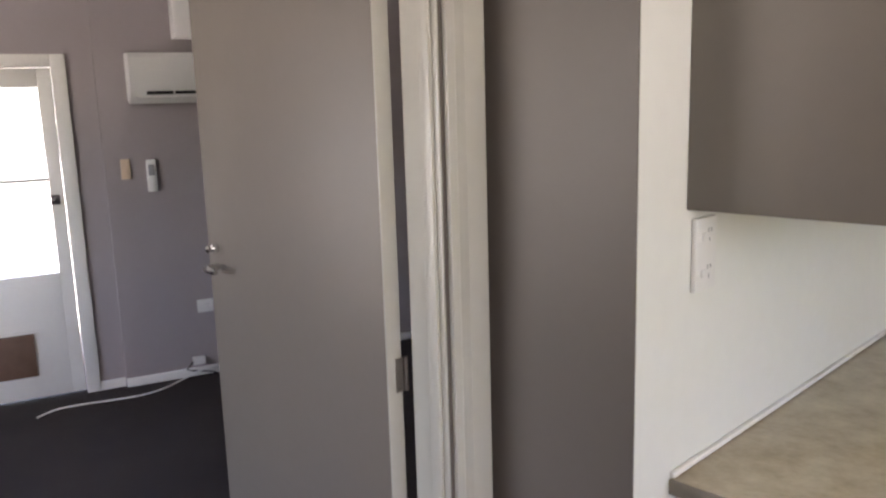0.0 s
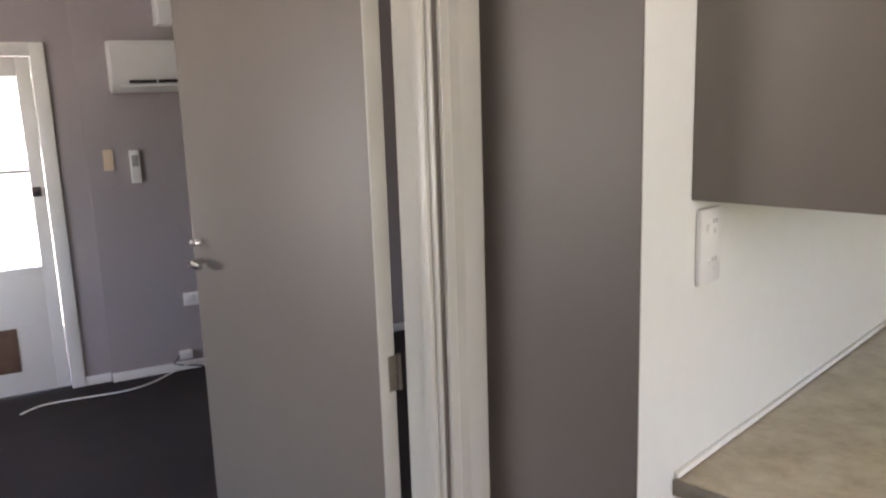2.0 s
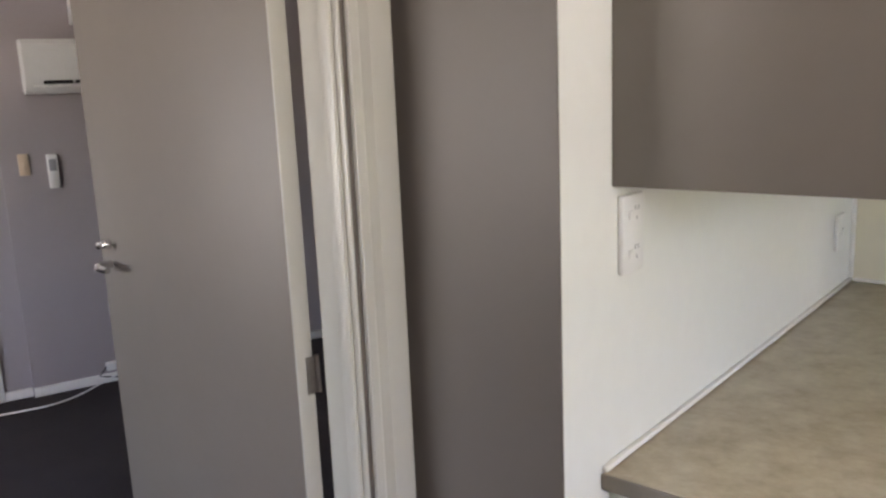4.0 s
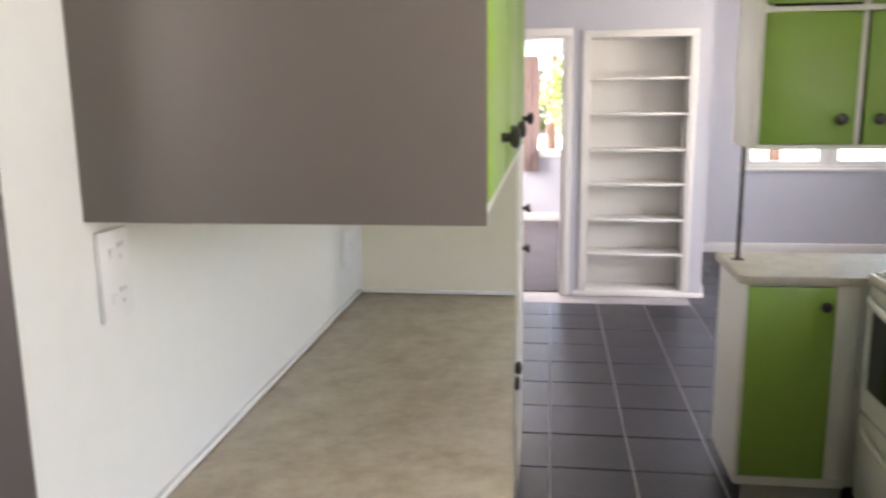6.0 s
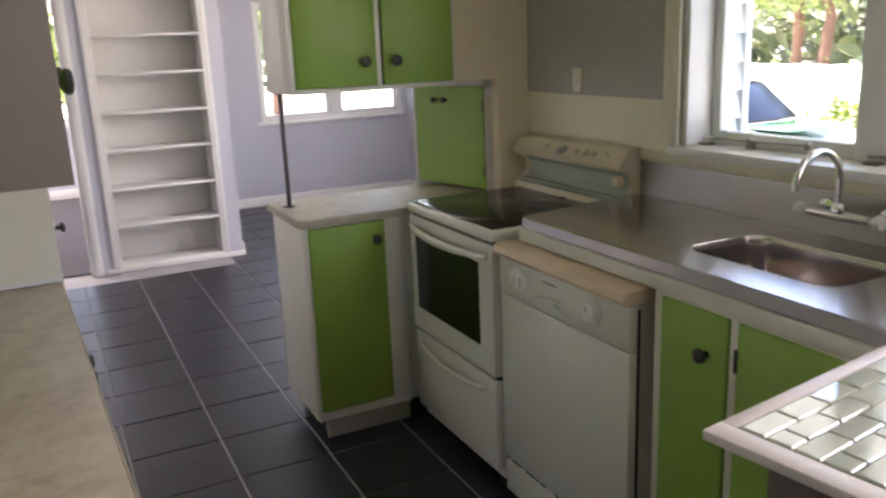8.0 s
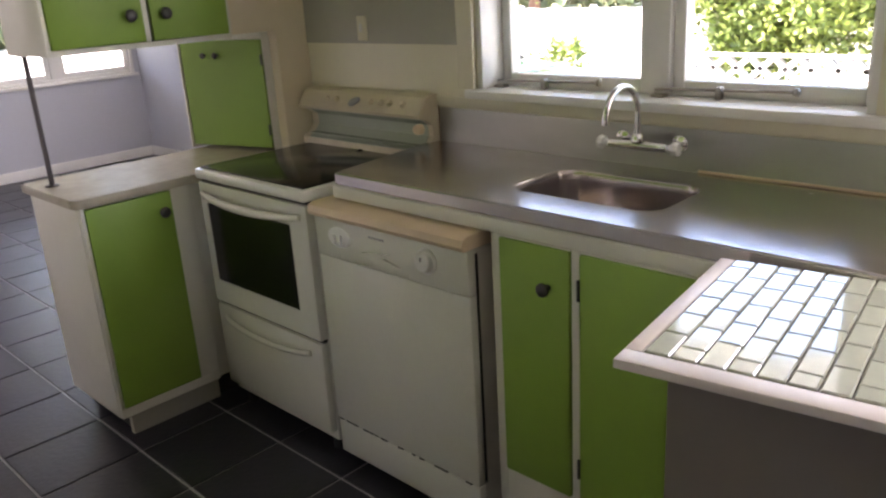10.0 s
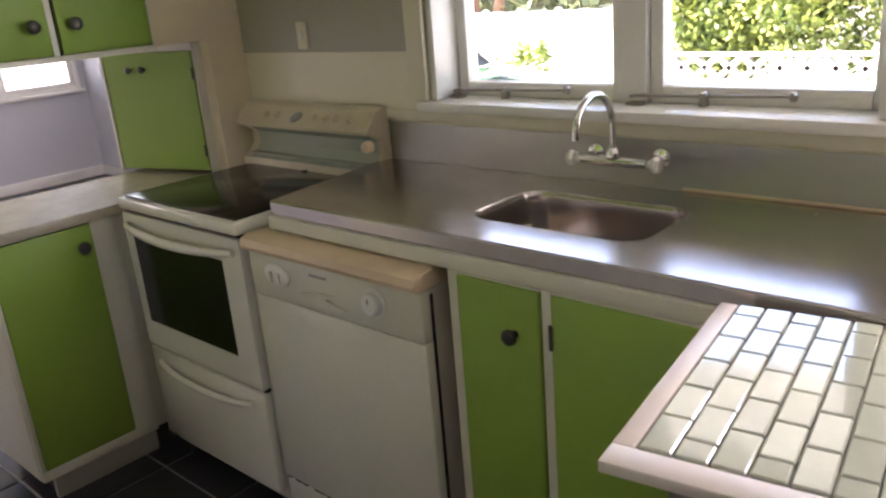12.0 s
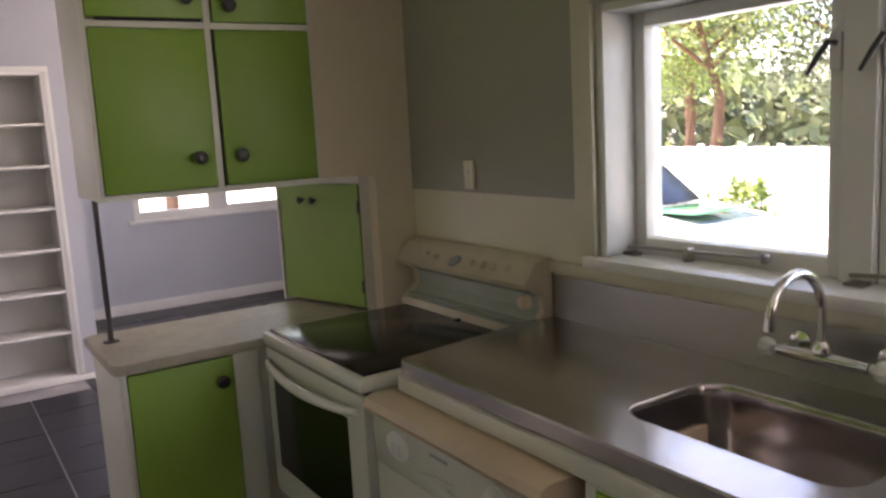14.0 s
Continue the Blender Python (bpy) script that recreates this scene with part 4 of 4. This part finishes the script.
          (FX, FX + 0.0155, 1.200, 1.895, 0.8745, 0.880), (FX, FX + 0.0155, 1.919, 2.1244, 0.1318, 0.235), (FX, FX + 0.0155, 1.200, 1.895, 0.1318, 0.235)):
    box_part("face_frame", b, CABINET, sb, "cream white frame", 0.0022)
box_part("side_panel", (FX + 0.016, 1.400, 2.1505, 2.160, 0.0292, 0.915), CABINET, sb, "white side panel", 0.001)
box_part("plinth", (FX + 0.05, 1.790, 1.200, 2.150, 0.000, 0.130), RUBBER, sb, "dark recessed plinth", 0)
cabinet_door(sb, (FX - 0.006, FX + 0.014, 1.921, 2.122, 0.238, 0.874), (-1, 0, 0), at=(FX - 0.006, 1.978, 0.779), r=0.017)
cabinet_door(sb, (FX - 0.006, FX + 0.014, 1.450, 1.893, 0.238, 0.874), (-1, 0, 0))
for z in (0.33, 0.79):
    bm = bmesh.new()
    cyl(bm, (FX - 0.007, 1.8945, z - 0.025), (FX - 0.007, 1.8945, z + 0.025), 0.004, n=10)
    part("hinge", bm, DARK_METAL, sb, "small dark hinge")

# ---- tiled counter ----
CX0, CX1, CY0, CY1, CZ = 0.797, 1.272, 0.10, 1.498, 0.940
tc = thing("tiled_counter", (CX0, CY1, 0), "counter topped with pale glass tiles in a pinkish white frame", "counter")
box_part("body", (CX0 + 0.075, CX1 - 0.01, CY0 + 0.05, CY1 - 0.052, 0, CZ - 0.0385), PANEL, tc, "grey painted body", 0.004)
bm = bmesh.new()
for b in ((CX0, CX0 + 0.040, CY0, CY1, CZ - 0.015, CZ), (CX0 + 0.0405, CX1, CY1 - 0.026, CY1, CZ - 0.015, CZ), (CX0 + 0.0405, CX1, CY0, CY0 + 0.03, CZ - 0.015, CZ)):
    cube(bm, *b, bevel=0.002)
part("frame", bm, TOP_FRAME, tc, "pinkish white wooden edge frame")
bed = box_part("tile_bed", (CX0 + 0.0405, CX1, CY0 + 0.0305, CY1 - 0.0265, CZ - 0.038, CZ - 0.006), TILE_GROUT, tc, "dark grout bed", 0)

# ---- kitchen window ----
win = thing("kitchen_window", (1.9, 1.94, WZ0), "white timber window with two sashes over the sink bench", "window")
bm = bmesh.new()
fx0, fx1 = 1.895, 1.958
for b in ((EX - 0.001, fx1, WY1 - 0.022, WY1 - 0.0005, WZ0 + 0.0045, WZ1), (EX - 0.001, fx1, WY0 + 0.0005, WY0 + 0.022, WZ0 + 0.0045, WZ1), (EX - 0.001, fx1, WY0 + 0.0225, WY1 - 0.0225, WZ1 - 0.022, WZ1 - 0.0005),
          (fx0 - 0.01, fx1, 2.018, 2.082, WZ0 + 0.0045, WZ1 - 0.0225)):
    cube(bm, *b, bevel=0.003)
part("frame", bm, TRIM, win, "white painted frame and mullion")
bm = bmesh.new()
cube(bm, EX - 0.035, fx1, WY0 - 0.04, WY1 + 0.03, WZ0 - 0.022, WZ0 + 0.004, bevel=0.004)
part("sill", bm, TRIM, win, "white painted sill board")
bm = bmesh.new()
for b in ((EX - 0.018, EX - 0.0045, WY1 + 0.002, WY1 + 0.068, WZ0 + 0.0045, WZ1 + 0.06), (EX - 0.018, EX - 0.0008, WY0 - 0.068, WY0 - 0.002, WZ0 + 0.0045, WZ1 + 0.06), (EX - 0.018, EX - 0.0045, WY0 - 0.0015, WY1 + 0.0015, WZ1, WZ1 + 0.06)):
    cube(bm, *b, bevel=0.003)
part("architrave", bm, WALL_PALE, win, "cream architrave")
bm = bmesh.new()
cube(bm, EX - 0.012, EX - 0.0008, -0.5, 2.86, 1.0695, 1.100, bevel=0.003)
part("apron", bm, WALL_PALE, win, "cream board under the sill")


def sash(parent, y0, y1, z0, z1, x0, x1, w=0.032):
    bm = bmesh.new()
    for b in ((x0, x1, y0, y0 + w, z0, z1), (x0, x1, y1 - w, y1, z0, z1), (x0, x1, y0 + w, y1 - w, z0, z0 + w * 1.2), (x0, x1, y0 + w, y1 - w, z1 - w, z1)):
        cube(bm, *b, bevel=0.003)
    s = part("sash", bm, TRIM, parent, "white painted sash")
    g = box_part("pane", ((x0 + x1) / 2 - 0.002, (x0 + x1) / 2 + 0.002, y0 + w + 0.0005, y1 - w - 0.0005, z0 + w * 1.2 + 0.0005, z1 - w - 0.0005), GLASS, s, "clear glass pane", 0)
    g.visible_shadow = False
    return s


sash(win, 2.084, WY1 - 0.0235, WZ0 + 0.0045, WZ1 - 0.0235, fx0 + 0.008, fx1 - 0.01)
sash(win, WY0 + 0.0235, 2.016, WZ0 + 0.0045, WZ1 - 0.0235, fx0 + 0.008, fx1 - 0.01)
for ya, yb in ((2.60, 2.245), (2.05, 1.69)):
    sty = thing("window_stay", (1.87, ya, WZ0), "slim metal window stay lying along the sill", "window stay", "window stays")
    bm = bmesh.new()
    tube(bm, [(1.868, ya, WZ0 + 0.022), (1.872, ya - 0.02, WZ0 + 0.024), (1.880, yb + 0.02, WZ0 + 0.030), (1.880, yb, WZ0 + 0.030)], 0.0038, 10)
    part("bar", bm, STAY, sty, "metal bar")
    bm = bmesh.new()
    lathe(bm, (1.880, yb - 0.003, WZ0 + 0.030), (0, -1, 0), [(0, 0.007), (0.004, 0.011), (0.012, 0.011), (0.016, 0.005)], 14)
    part("end_knob", bm, STAY, sty)
    bm = bmesh.new()
    cube(bm, 1.862, 1.885, (ya + yb) / 2 - 0.008, (ya + yb) / 2 + 0.008, WZ0 + 0.0045, WZ0 + 0.036, bevel=0.003)
    part("bracket", bm, STAY, sty)
    bm = bmesh.new()
    cube(bm, 1.85, 1.88, ya - 0.035, ya + 0.002, WZ0 + 0.0045, WZ0 + 0.012, bevel=0.002)
    part("foot_plate", bm, STAY, sty)
for y in (2.10, 2.00):
    lt = thing("window_latch", (1.9, y, 1.62), "small dark window latch on the sash", "window latch", "window latches")
    bm = bmesh.new()
    cube(bm, fx0 - 0.004, fx0 + 0.0075, y - 0.012, y + 0.012, 1.52, 1.59, bevel=0.003)
    part("plate", bm, TRIM, lt)
    bm = bmesh.new()
    tube(bm, [(fx0 - 0.004, y, 1.57), (fx0 - 0.028, y, 1.572), (fx0 - 0.034, y + 0.012, 1.552), (fx0 - 0.036, y + 0.035, 1.515)], [0.006, 0.006, 0.006, 0.004], 10)
    part("lever", bm, DARK_METAL, lt)
sw2 = thing("light_switch", (EX - 0.004, 3.065, 1.35), "aged light switch on the olive grey panel", "light switch")
box_part("plate", (EX - 0.0135, EX - 0.0045, 3.125, 3.172, 1.272, 1.355), WALL_PALE, sw2, "", 0.003)
box_part("rocker", (EX - 0.0185, EX - 0.0138, 3.141, 3.156, 1.302, 1.330), PLASTIC, sw2, "", 0.002)


# ---- dining and bedroom windows ----
def north_window(name, x0, x1, z0, z1, y, mullions, label):
    w = thing(name, ((x0 + x1) / 2, y, z0), label, "window")
    bm = bmesh.new()
    for b in ((x0 + 0.0005, x0 + 0.03, y, y + 0.11, z0, z1), (x1 - 0.03, x1 - 0.0005, y, y + 0.11, z0, z1), (x0 + 0.0305, x1 - 0.0305, y, y + 0.11, z1 - 0.03, z1 - 0.0005), (x0 + 0.0305, x1 - 0.0305, y + 0.02, y + 0.11, z0 + 0.0005, z0 + 0.03)):
        cube(bm, *b, bevel=0.003)
    for a, b in mullions:
        cube(bm, a, b, y + 0.02, y + 0.11, z0 + 0.03, z1 - 0.03, bevel=0.003)
    part("frame", bm, TRIM, w, "white painted frame")
    bm = bmesh.new()
    cube(bm, x0 - 0.05, x1 + (0.02 if x1 > 3 else 0.05), y - 0.04, y + 0.0195, z0 - 0.022, z0 + 0.004, bevel=0.004)
    part("sill", bm, TRIM, w, "white painted sill")
    edges = [x0 + 0.03] + [v for m in mullions for v in m] + [x1 - 0.03]
    for a, b in zip(edges[::2], edges[1::2]):
        bm = bmesh.new()
        t = 0.035
        for q in ((a, a + t, y + 0.04, y + 0.08, z0 + 0.031, z1 - 0.031), (b - t, b, y + 0.04, y + 0.08, z0 + 0.031, z1 - 0.031), (a + t, b - t, y + 0.04, y + 0.08, z0 + 0.031, z0 + 0.07), (a + t, b - t, y + 0.04, y + 0.08, z1 - 0.07, z1 - 0.031)):
            cube(bm, *q, bevel=0.002)
        s = part("sash", bm, TRIM, w, "white painted sash")
        g = box_part("pane", (a + t, b - t, y + 0.058, y + 0.062, z0 + 0.07, z1 - 0.07), GLASS, s, "clear glass pane", 0)
        g.visible_shadow = False
    return w


north_window("dining_window", DX0, DX1, DZ0, DZ1, DNY, ((2.665, 2.765),), "wide white timber window of the dining room")
north_window("bedroom_window", -0.35, 0.95, 0.78, 2.02, 10.18, ((0.50, 0.56),), "white timber bedroom window with a bright view")
cur = thing("curtain", (0.0, 10.10, 0.60), "pinkish gathered curtain hanging beside the bedroom window", "curtain")
bm = bmesh.new()
cols = [(-0.20 + 0.24 * i / 40, 10.105 + 0.022 * math.sin(i * 1.35) + 0.006 * math.sin(i * 3.1)) for i in range(41)]
vs = [[bm.verts.new((x + (0.01 * math.sin(j * 2.0 + x * 30)), y, 0.60 + (1.92 - 0.60) * j / 8)) for j in range(9)] for x, y in cols]
for a, b in zip(vs, vs[1:]):
    for j in range(8):
        bm.faces.new((a[j], b[j], b[j + 1], a[j + 1]))
bmesh.ops.solidify(bm, geom=bm.faces[:], thickness=0.004)
part("cloth", bm, CURTAIN, cur, "gathered pink cloth")
bm = bmesh.new()
tube(bm, [(-0.45, 10.12, 1.93), (1.05, 10.12, 1.93)], 0.008, 10)
part("rail", bm, TRIM, cur, "thin white rail")

# ---- outdoors ----
GZ = -0.55
bm = bmesh.new()
cube(bm, -400, 400, -400, 400, GZ - 0.2, GZ)
tagged(mesh_object("ground", bm, CONCRETE), "sunlit pale concrete and dry ground", kind="structure")
wing = tagged(new("wall_weatherboards"), "white painted weatherboard wall of the house", kind="structure")
bm = bmesh.new()
for k in range(20):
    z = -0.5 + 0.15 * k
    prism(bm, [(3.999, z), (3.960, z), (3.990, z + 0.152), (3.999, z + 0.152)], "x", EX + 0.152, DEX + 0.01)
part("weatherboard", bm, WEATHERBOARD, wing, "", False)
box_part("corner_board", (DEX + 0.010, DEX + 0.055, 3.955, 3.999, -0.5, 2.45), WEATHERBOARD, wing)
structure("roof", [(-4.6, 2.30, -2.1, 11.0, H + 0.11, H + 0.25), (2.301, 3.75, 3.80, 8.75, H + 0.11, H + 0.25)], ROOF)
structure("wall_foundation", [(-5.4, -0.1, -1.6, 10.4, GZ, -0.125), (-0.1, 1.95, -1.6, 4.1, GZ, -0.125), (-0.1, 3.51, 4.1, 8.5, GZ, -0.125)], BLOCK)

fn = thing("garden_fence", (13, 12, GZ), "long white paling fence across the yard", "fence")
bm = bmesh.new()
for k in range(90):
    y = 4.0 + 0.16 * k
    x = 13.0 + 0.06 * k * 0.35
    cube(bm, x, x + 0.02, y, y + 0.145, GZ, GZ + 1.30 + 0.01 * math.sin(k * 1.7))
ob = part("paling", bm, FENCE, fn, "", False)
ob["kind"] = "stuff"
bm = bmesh.new()
for z in (0.30, 1.05):
    prism(bm, [(13.02, 4.0), (13.06, 4.0), (13.06 + 1.9, 18.4), (13.02 + 1.9, 18.4)], "z", GZ + z, GZ + z + 0.08)
part("rail", bm, FENCE, fn)
for k in range(8):
    box_part("post", (12.9 + 0.26 * k, 12.99 + 0.26 * k, 4.1 + 2.0 * k, 4.2 + 2.0 * k, GZ, GZ + 1.36), FENCE, fn)

bw = thing("block_wall", (9.5, 3.5, GZ), "low wall of pale pierced blocks under the hedge", "garden wall")
bm = bmesh.new()
cube(bm, 9.6, 9.8, -2.0, 6.4, GZ, GZ + 0.62)
part("base", bm, BLOCK, bw)
for k in range(28):
    y = -2.0 + 0.30 * k
    bm = bmesh.new()
    for a, b in (((y, 0), (y + 0.3, 0.28)), ((y + 0.3, 0), (y, 0.28))):
        d = Vector((b[0] - a[0], b[1] - a[1])).normalized() * 0.03
        nn = Vector((-d.y, d.x))
        prism(bm, [(a[0] + nn.x, GZ + 0.62 + a[1] + nn.y), (b[0] + nn.x, GZ + 0.62 + b[1] + nn.y), (b[0] - nn.x, GZ + 0.62 + b[1] - nn.y), (a[0] - nn.x, GZ + 0.62 + a[1] - nn.y)], "x", 9.65, 9.75)
    cube(bm, 9.63, 9.77, y, y + 0.3, GZ + 0.90, GZ + 0.93)
    part("pierced_block", bm, BLOCK, bw, "", False)


def foliage(name, centre, size, count, leaf, material_, parent, seed, clumps=40, label=""):
    r = np.random.default_rng(seed)
    c = r.normal(size=(clumps, 3))
    c /= np.linalg.norm(c, axis=1)[:, None]
    c *= r.uniform(0.35, 1.0, (clumps, 1)) * np.array(size)
    k = r.integers(0, clumps, count)
    p = c[k] + r.normal(size=(count, 3)) * np.array(size) * 0.16 + np.array(centre)
    u = r.normal(size=(count, 3))
    u /= np.linalg.norm(u, axis=1)[:, None]
    w = np.cross(u, r.normal(size=(count, 3)))
    w /= np.linalg.norm(w, axis=1)[:, None]
    s = leaf * r.uniform(0.6, 1.4, (count, 1))
    v = np.stack([p - u * s, p + w * s * 0.45, p + u * s, p - w * s * 0.45], 1).reshape(-1, 3)
    me = bpy.data.meshes.new(name)
    me.from_pydata(v.tolist(), [], [(4 * i, 4 * i + 1, 4 * i + 2, 4 * i + 3) for i in range(count)])
    me.materials.append(material_)
    ob = new(name, me)
    if parent:
        ob.parent = parent
        ob.data.transform(Matrix.Translation(-Vector(parent.location)))
    if label:
        ob["label"] = label
    return ob


def tree(at, height, spread_, seed, material_, label, leaves=15000, leaf=0.06, r0=0.16):
    t = thing("tree", at, label, "tree", "garden trees")
    r = random.Random(seed)
    bm = bmesh.new()
    top = Vector(at) + Vector((r.uniform(-.5, .5), r.uniform(-.5, .5), height * 0.75))
    mid = Vector(at) + Vector((r.uniform(-.3, .3), r.uniform(-.3, .3), height * 0.35))
    tube(bm, [Vector(at) - Vector((0, 0, 0.05)), mid, top], [r0, r0 * 0.7, r0 * 0.25], 10)
    for k in range(9):
        s = r.uniform(0.25, 0.95)
        o = mid.lerp(top, s)
        a = r.uniform(0, 2 * math.pi)
        e = o + Vector((math.cos(a) * spread_ * 0.8, math.sin(a) * spread_ * 0.8, r.uniform(0.1, 0.35) * height))
        tube(bm, [o, o.lerp(e, 0.5) + Vector((0, 0, -0.15)), e], [r0 * 0.35, r0 * 0.22, r0 * 0.08], 7)
    part("trunk", bm, BARK, t, "reddish brown trunk and limbs")
    foliage("crown", (at[0], at[1], at[2] + height * 0.72), (spread_, spread_, height * 0.34), leaves, leaf, material_, t, seed, label="uneven leafy crown")
    return t


tree((16, 13.5, GZ), 6.5, 2.6, 1, LEAF_BRIGHT, "tall garden tree with a bare reddish trunk and light crown", 6000, r0=0.17)
tree((17.5, 11.0, GZ), 6.0, 2.4, 2, LEAF, "dense dark green garden tree behind the fence")
tree((19, 16.5, GZ), 7.5, 3.2, 3, LEAF, "large dark green tree behind the white fence", 12000)
tree((16.8, 15.0, GZ), 5.5, 2.0, 7, LEAF_BRIGHT, "slender tree with an orange trunk behind the fence", 6000, r0=0.13)
tree((20, 8.0, GZ), 7.0, 3.0, 4, LEAF, "broad dark tree beyond the yard", 12000)
tree((5.0, 19.0, GZ), 7.0, 2.8, 5, LEAF_BRIGHT, "leafy green tree north of the house", 10000)
tree((0.2, 21.0, GZ), 6.5, 2.6, 6, LEAF, "dark green tree beyond the bedroom window", 9000)
tree((0.9, 15.0, GZ), 2.9, 0.9, 8, LEAF_BRIGHT, "small bright shrub tree beyond the bedroom window", 5000, 0.07, 0.05)
hg = thing("hedge", (10.6, 2.2, GZ), "bright lime green leafy hedge above the pierced block wall", "hedge")
for i, (y, z, s) in enumerate(((5.9, 1.3, 1.2), (4.6, 1.4, 1.3), (3.2, 1.5, 1.3), (1.6, 1.7, 1.4), (0.0, 1.6, 1.4), (-1.4, 1.4, 1.3))):
    foliage("foliage", (10.9, y, GZ + z + 0.5), (0.8, 1.0, s), 14000, 0.055, LEAF_BRIGHT, hg, 20 + i, 30, "lime green leaves")
bush = thing("bush", (10.2, 8.4, GZ), "round bright green bush beside the parked car", "bush")
foliage("foliage", (10.2, 8.4, GZ + 0.5), (0.5, 0.5, 0.5), 3500, 0.05, LEAF_BRIGHT, bush, 40, 20, "lime green leaves")
r = np.random.default_rng(9)
n = 42000
ang = r.uniform(-math.pi, math.pi, n)
rad = r.uniform(42, 60, n)
hgt = 5.5 + 2.0 * np.sin(ang * 7) + 1.4 * np.sin(ang * 19 + 1)
p = np.stack([rad * np.cos(ang), rad * np.sin(ang), GZ + r.uniform(0, 1, n) * hgt], 1)
u = r.normal(size=(n, 3)) * 0.28
w = r.normal(size=(n, 3)) * 0.28
v = np.stack([p - u, p + w, p + u, p - w], 1).reshape(-1, 3)
me = bpy.data.meshes.new("far_woods")
me.from_pydata(v.tolist(), [], [(4 * i, 4 * i + 1, 4 * i + 2, 4 * i + 3) for i in range(n)])
me.materials.append(LEAF)
tagged(new("far_woods", me), "ring of distant dark green trees", "trees", kind="stuff")

car = thing("parked_car", (9.0, 9.6, GZ), "silver and green parked car on the pale drive", "car")
bm = bmesh.new()
prism(bm, [(7.0, GZ + 0.3), (7.05, GZ + 0.62), (7.3, GZ + 0.78), (8.2, GZ + 0.90), (10.9, GZ + 0.92), (11.1, GZ + 0.7), (11.1, GZ + 0.3)], "x", 8.9, 10.5)
bmesh.ops.bevel(bm, geom=bm.edges[:], offset=0.05, segments=3, profile=0.5, affect="EDGES")
part("body", bm, CAR_WHITE, car, "silver body")
bm = bmesh.new()
prism(bm, [(8.2, GZ + 0.905), (8.85, GZ + 1.36), (10.2, GZ + 1.38), (10.8, GZ + 0.925)], "x", 9.02, 10.38)
bmesh.ops.bevel(bm, geom=bm.edges[:], offset=0.05, segments=3, profile=0.5, affect="EDGES")
part("cabin", bm, BLACK_GLASS, car, "dark windows")
box_part("roof", (9.1, 10.3, 8.85, 10.15, GZ + 1.378, GZ + 1.41), CAR_PAINT, car, "green roof", 0.012)
box_part("bonnet", (9.15, 10.25, 7.35, 8.1, GZ + 0.885, GZ + 0.905), CAR_PAINT, car, "green bonnet panel", 0.006)
for x in (8.86, 10.42):
    for y in (7.75, 10.3):
        bm = bmesh.new()
        lathe(bm, (x, y, GZ + 0.31), (1, 0, 0), [(0, 0.2), (0.01, 0.30), (0.1, 0.31), (0.15, 0.29), (0.16, 0.2)], 24)
        wl = part("wheel", bm, RUBBER, car, "black tyre")
box_part("mirror", (8.72, 8.86, 8.3, 8.42, GZ + 0.95, GZ + 1.07), RUBBER, car, "dark wing mirror", 0.02)

car.location += Vector((-1.6, -0.3, 0))

# ---- counter tiles ----
TL, TW, G = 0.0785, 0.0388, 0.0022
tb = bmesh.new()
cube(tb, -TL / 2 + G / 2, TL / 2 - G / 2, -TW / 2 + G / 2, TW / 2 - G / 2, -0.003, 0.0045, bevel=0.0022, segments=1)
tile_mesh = bpy.data.meshes.new("glass_tile")
tb.to_mesh(tile_mesh)
tb.free()
tile_mesh.materials.append(GLASS_TILE)
half = bpy.data.meshes.new("glass_tile_half")
tb = bmesh.new()
cube(tb, -TL / 4 + G / 2, TL / 4 - G / 2, -TW / 2 + G / 2, TW / 2 - G / 2, -0.003, 0.0045, bevel=0.0022, segments=1)
tb.to_mesh(half)
tb.free()
half.materials.append(GLASS_TILE)
rng = random.Random(3)
xa, xb = CX0 + 0.042, CX1 - 0.001
made = 0
row = 0
y = CY1 - 0.0275 - TW / 2
while y > CY0 + 0.06 and made < 290:
    x = xa
    first = row % 2 == 1
    while x < xb - TL / 4:
        short = first or x + TL > xb
        mesh = half if short else tile_mesh
        L_ = TL / 2 if short else TL
        if x + L_ > xb + 0.004:
            break
        t = new("glass_tile", mesh)
        t.parent = tc
        t.location = Vector((x + L_ / 2, y, CZ - 0.0030)) - tc.location
        t.rotation_euler = (rng.uniform(-0.012, 0.012), rng.uniform(-0.010, 0.010), rng.uniform(-0.006, 0.006))
        made += 1
        x += L_
        first = False
    row += 1
    y -= TW

tc.rotation_euler = (0, 0, radians(8))

# ---- floor tiles ----
PX, PY, GG = 0.334, 0.3315, 0.0075
tb = bmesh.new()
cube(tb, -PX / 2 + GG / 2, PX / 2 - GG / 2, -PY / 2 + GG / 2, PY / 2 - GG / 2, -0.006, 0.0, bevel=0.002, segments=1)
ft = bpy.data.meshes.new("floor_tile")
tb.to_mesh(ft)
tb.free()
ft.materials.append(TILE)
rng = random.Random(4)
for i in range(-5, 10):
    for j in range(-17, 14):
        x, y = 0.515 + (i + 0.5) * PX, 4.045 + (j + 0.5) * PY
        if x < -0.93 + PX / 2 - 0.02 or x > DEX - 0.05 or y > DNY - 0.1:
            continue
        if y > NY - 0.2 and x < 1.2:
            continue
        if x > 1.9 and y < 4.2:
            continue
        if y < -1.2:
            continue
        t = new("tile", ft)
        t.parent = floor
        t.location = (x, y, rng.uniform(-0.0008, 0.0004))
        t.rotation_euler = (rng.uniform(-0.0012, 0.0012), rng.uniform(-0.0012, 0.0012), 0)
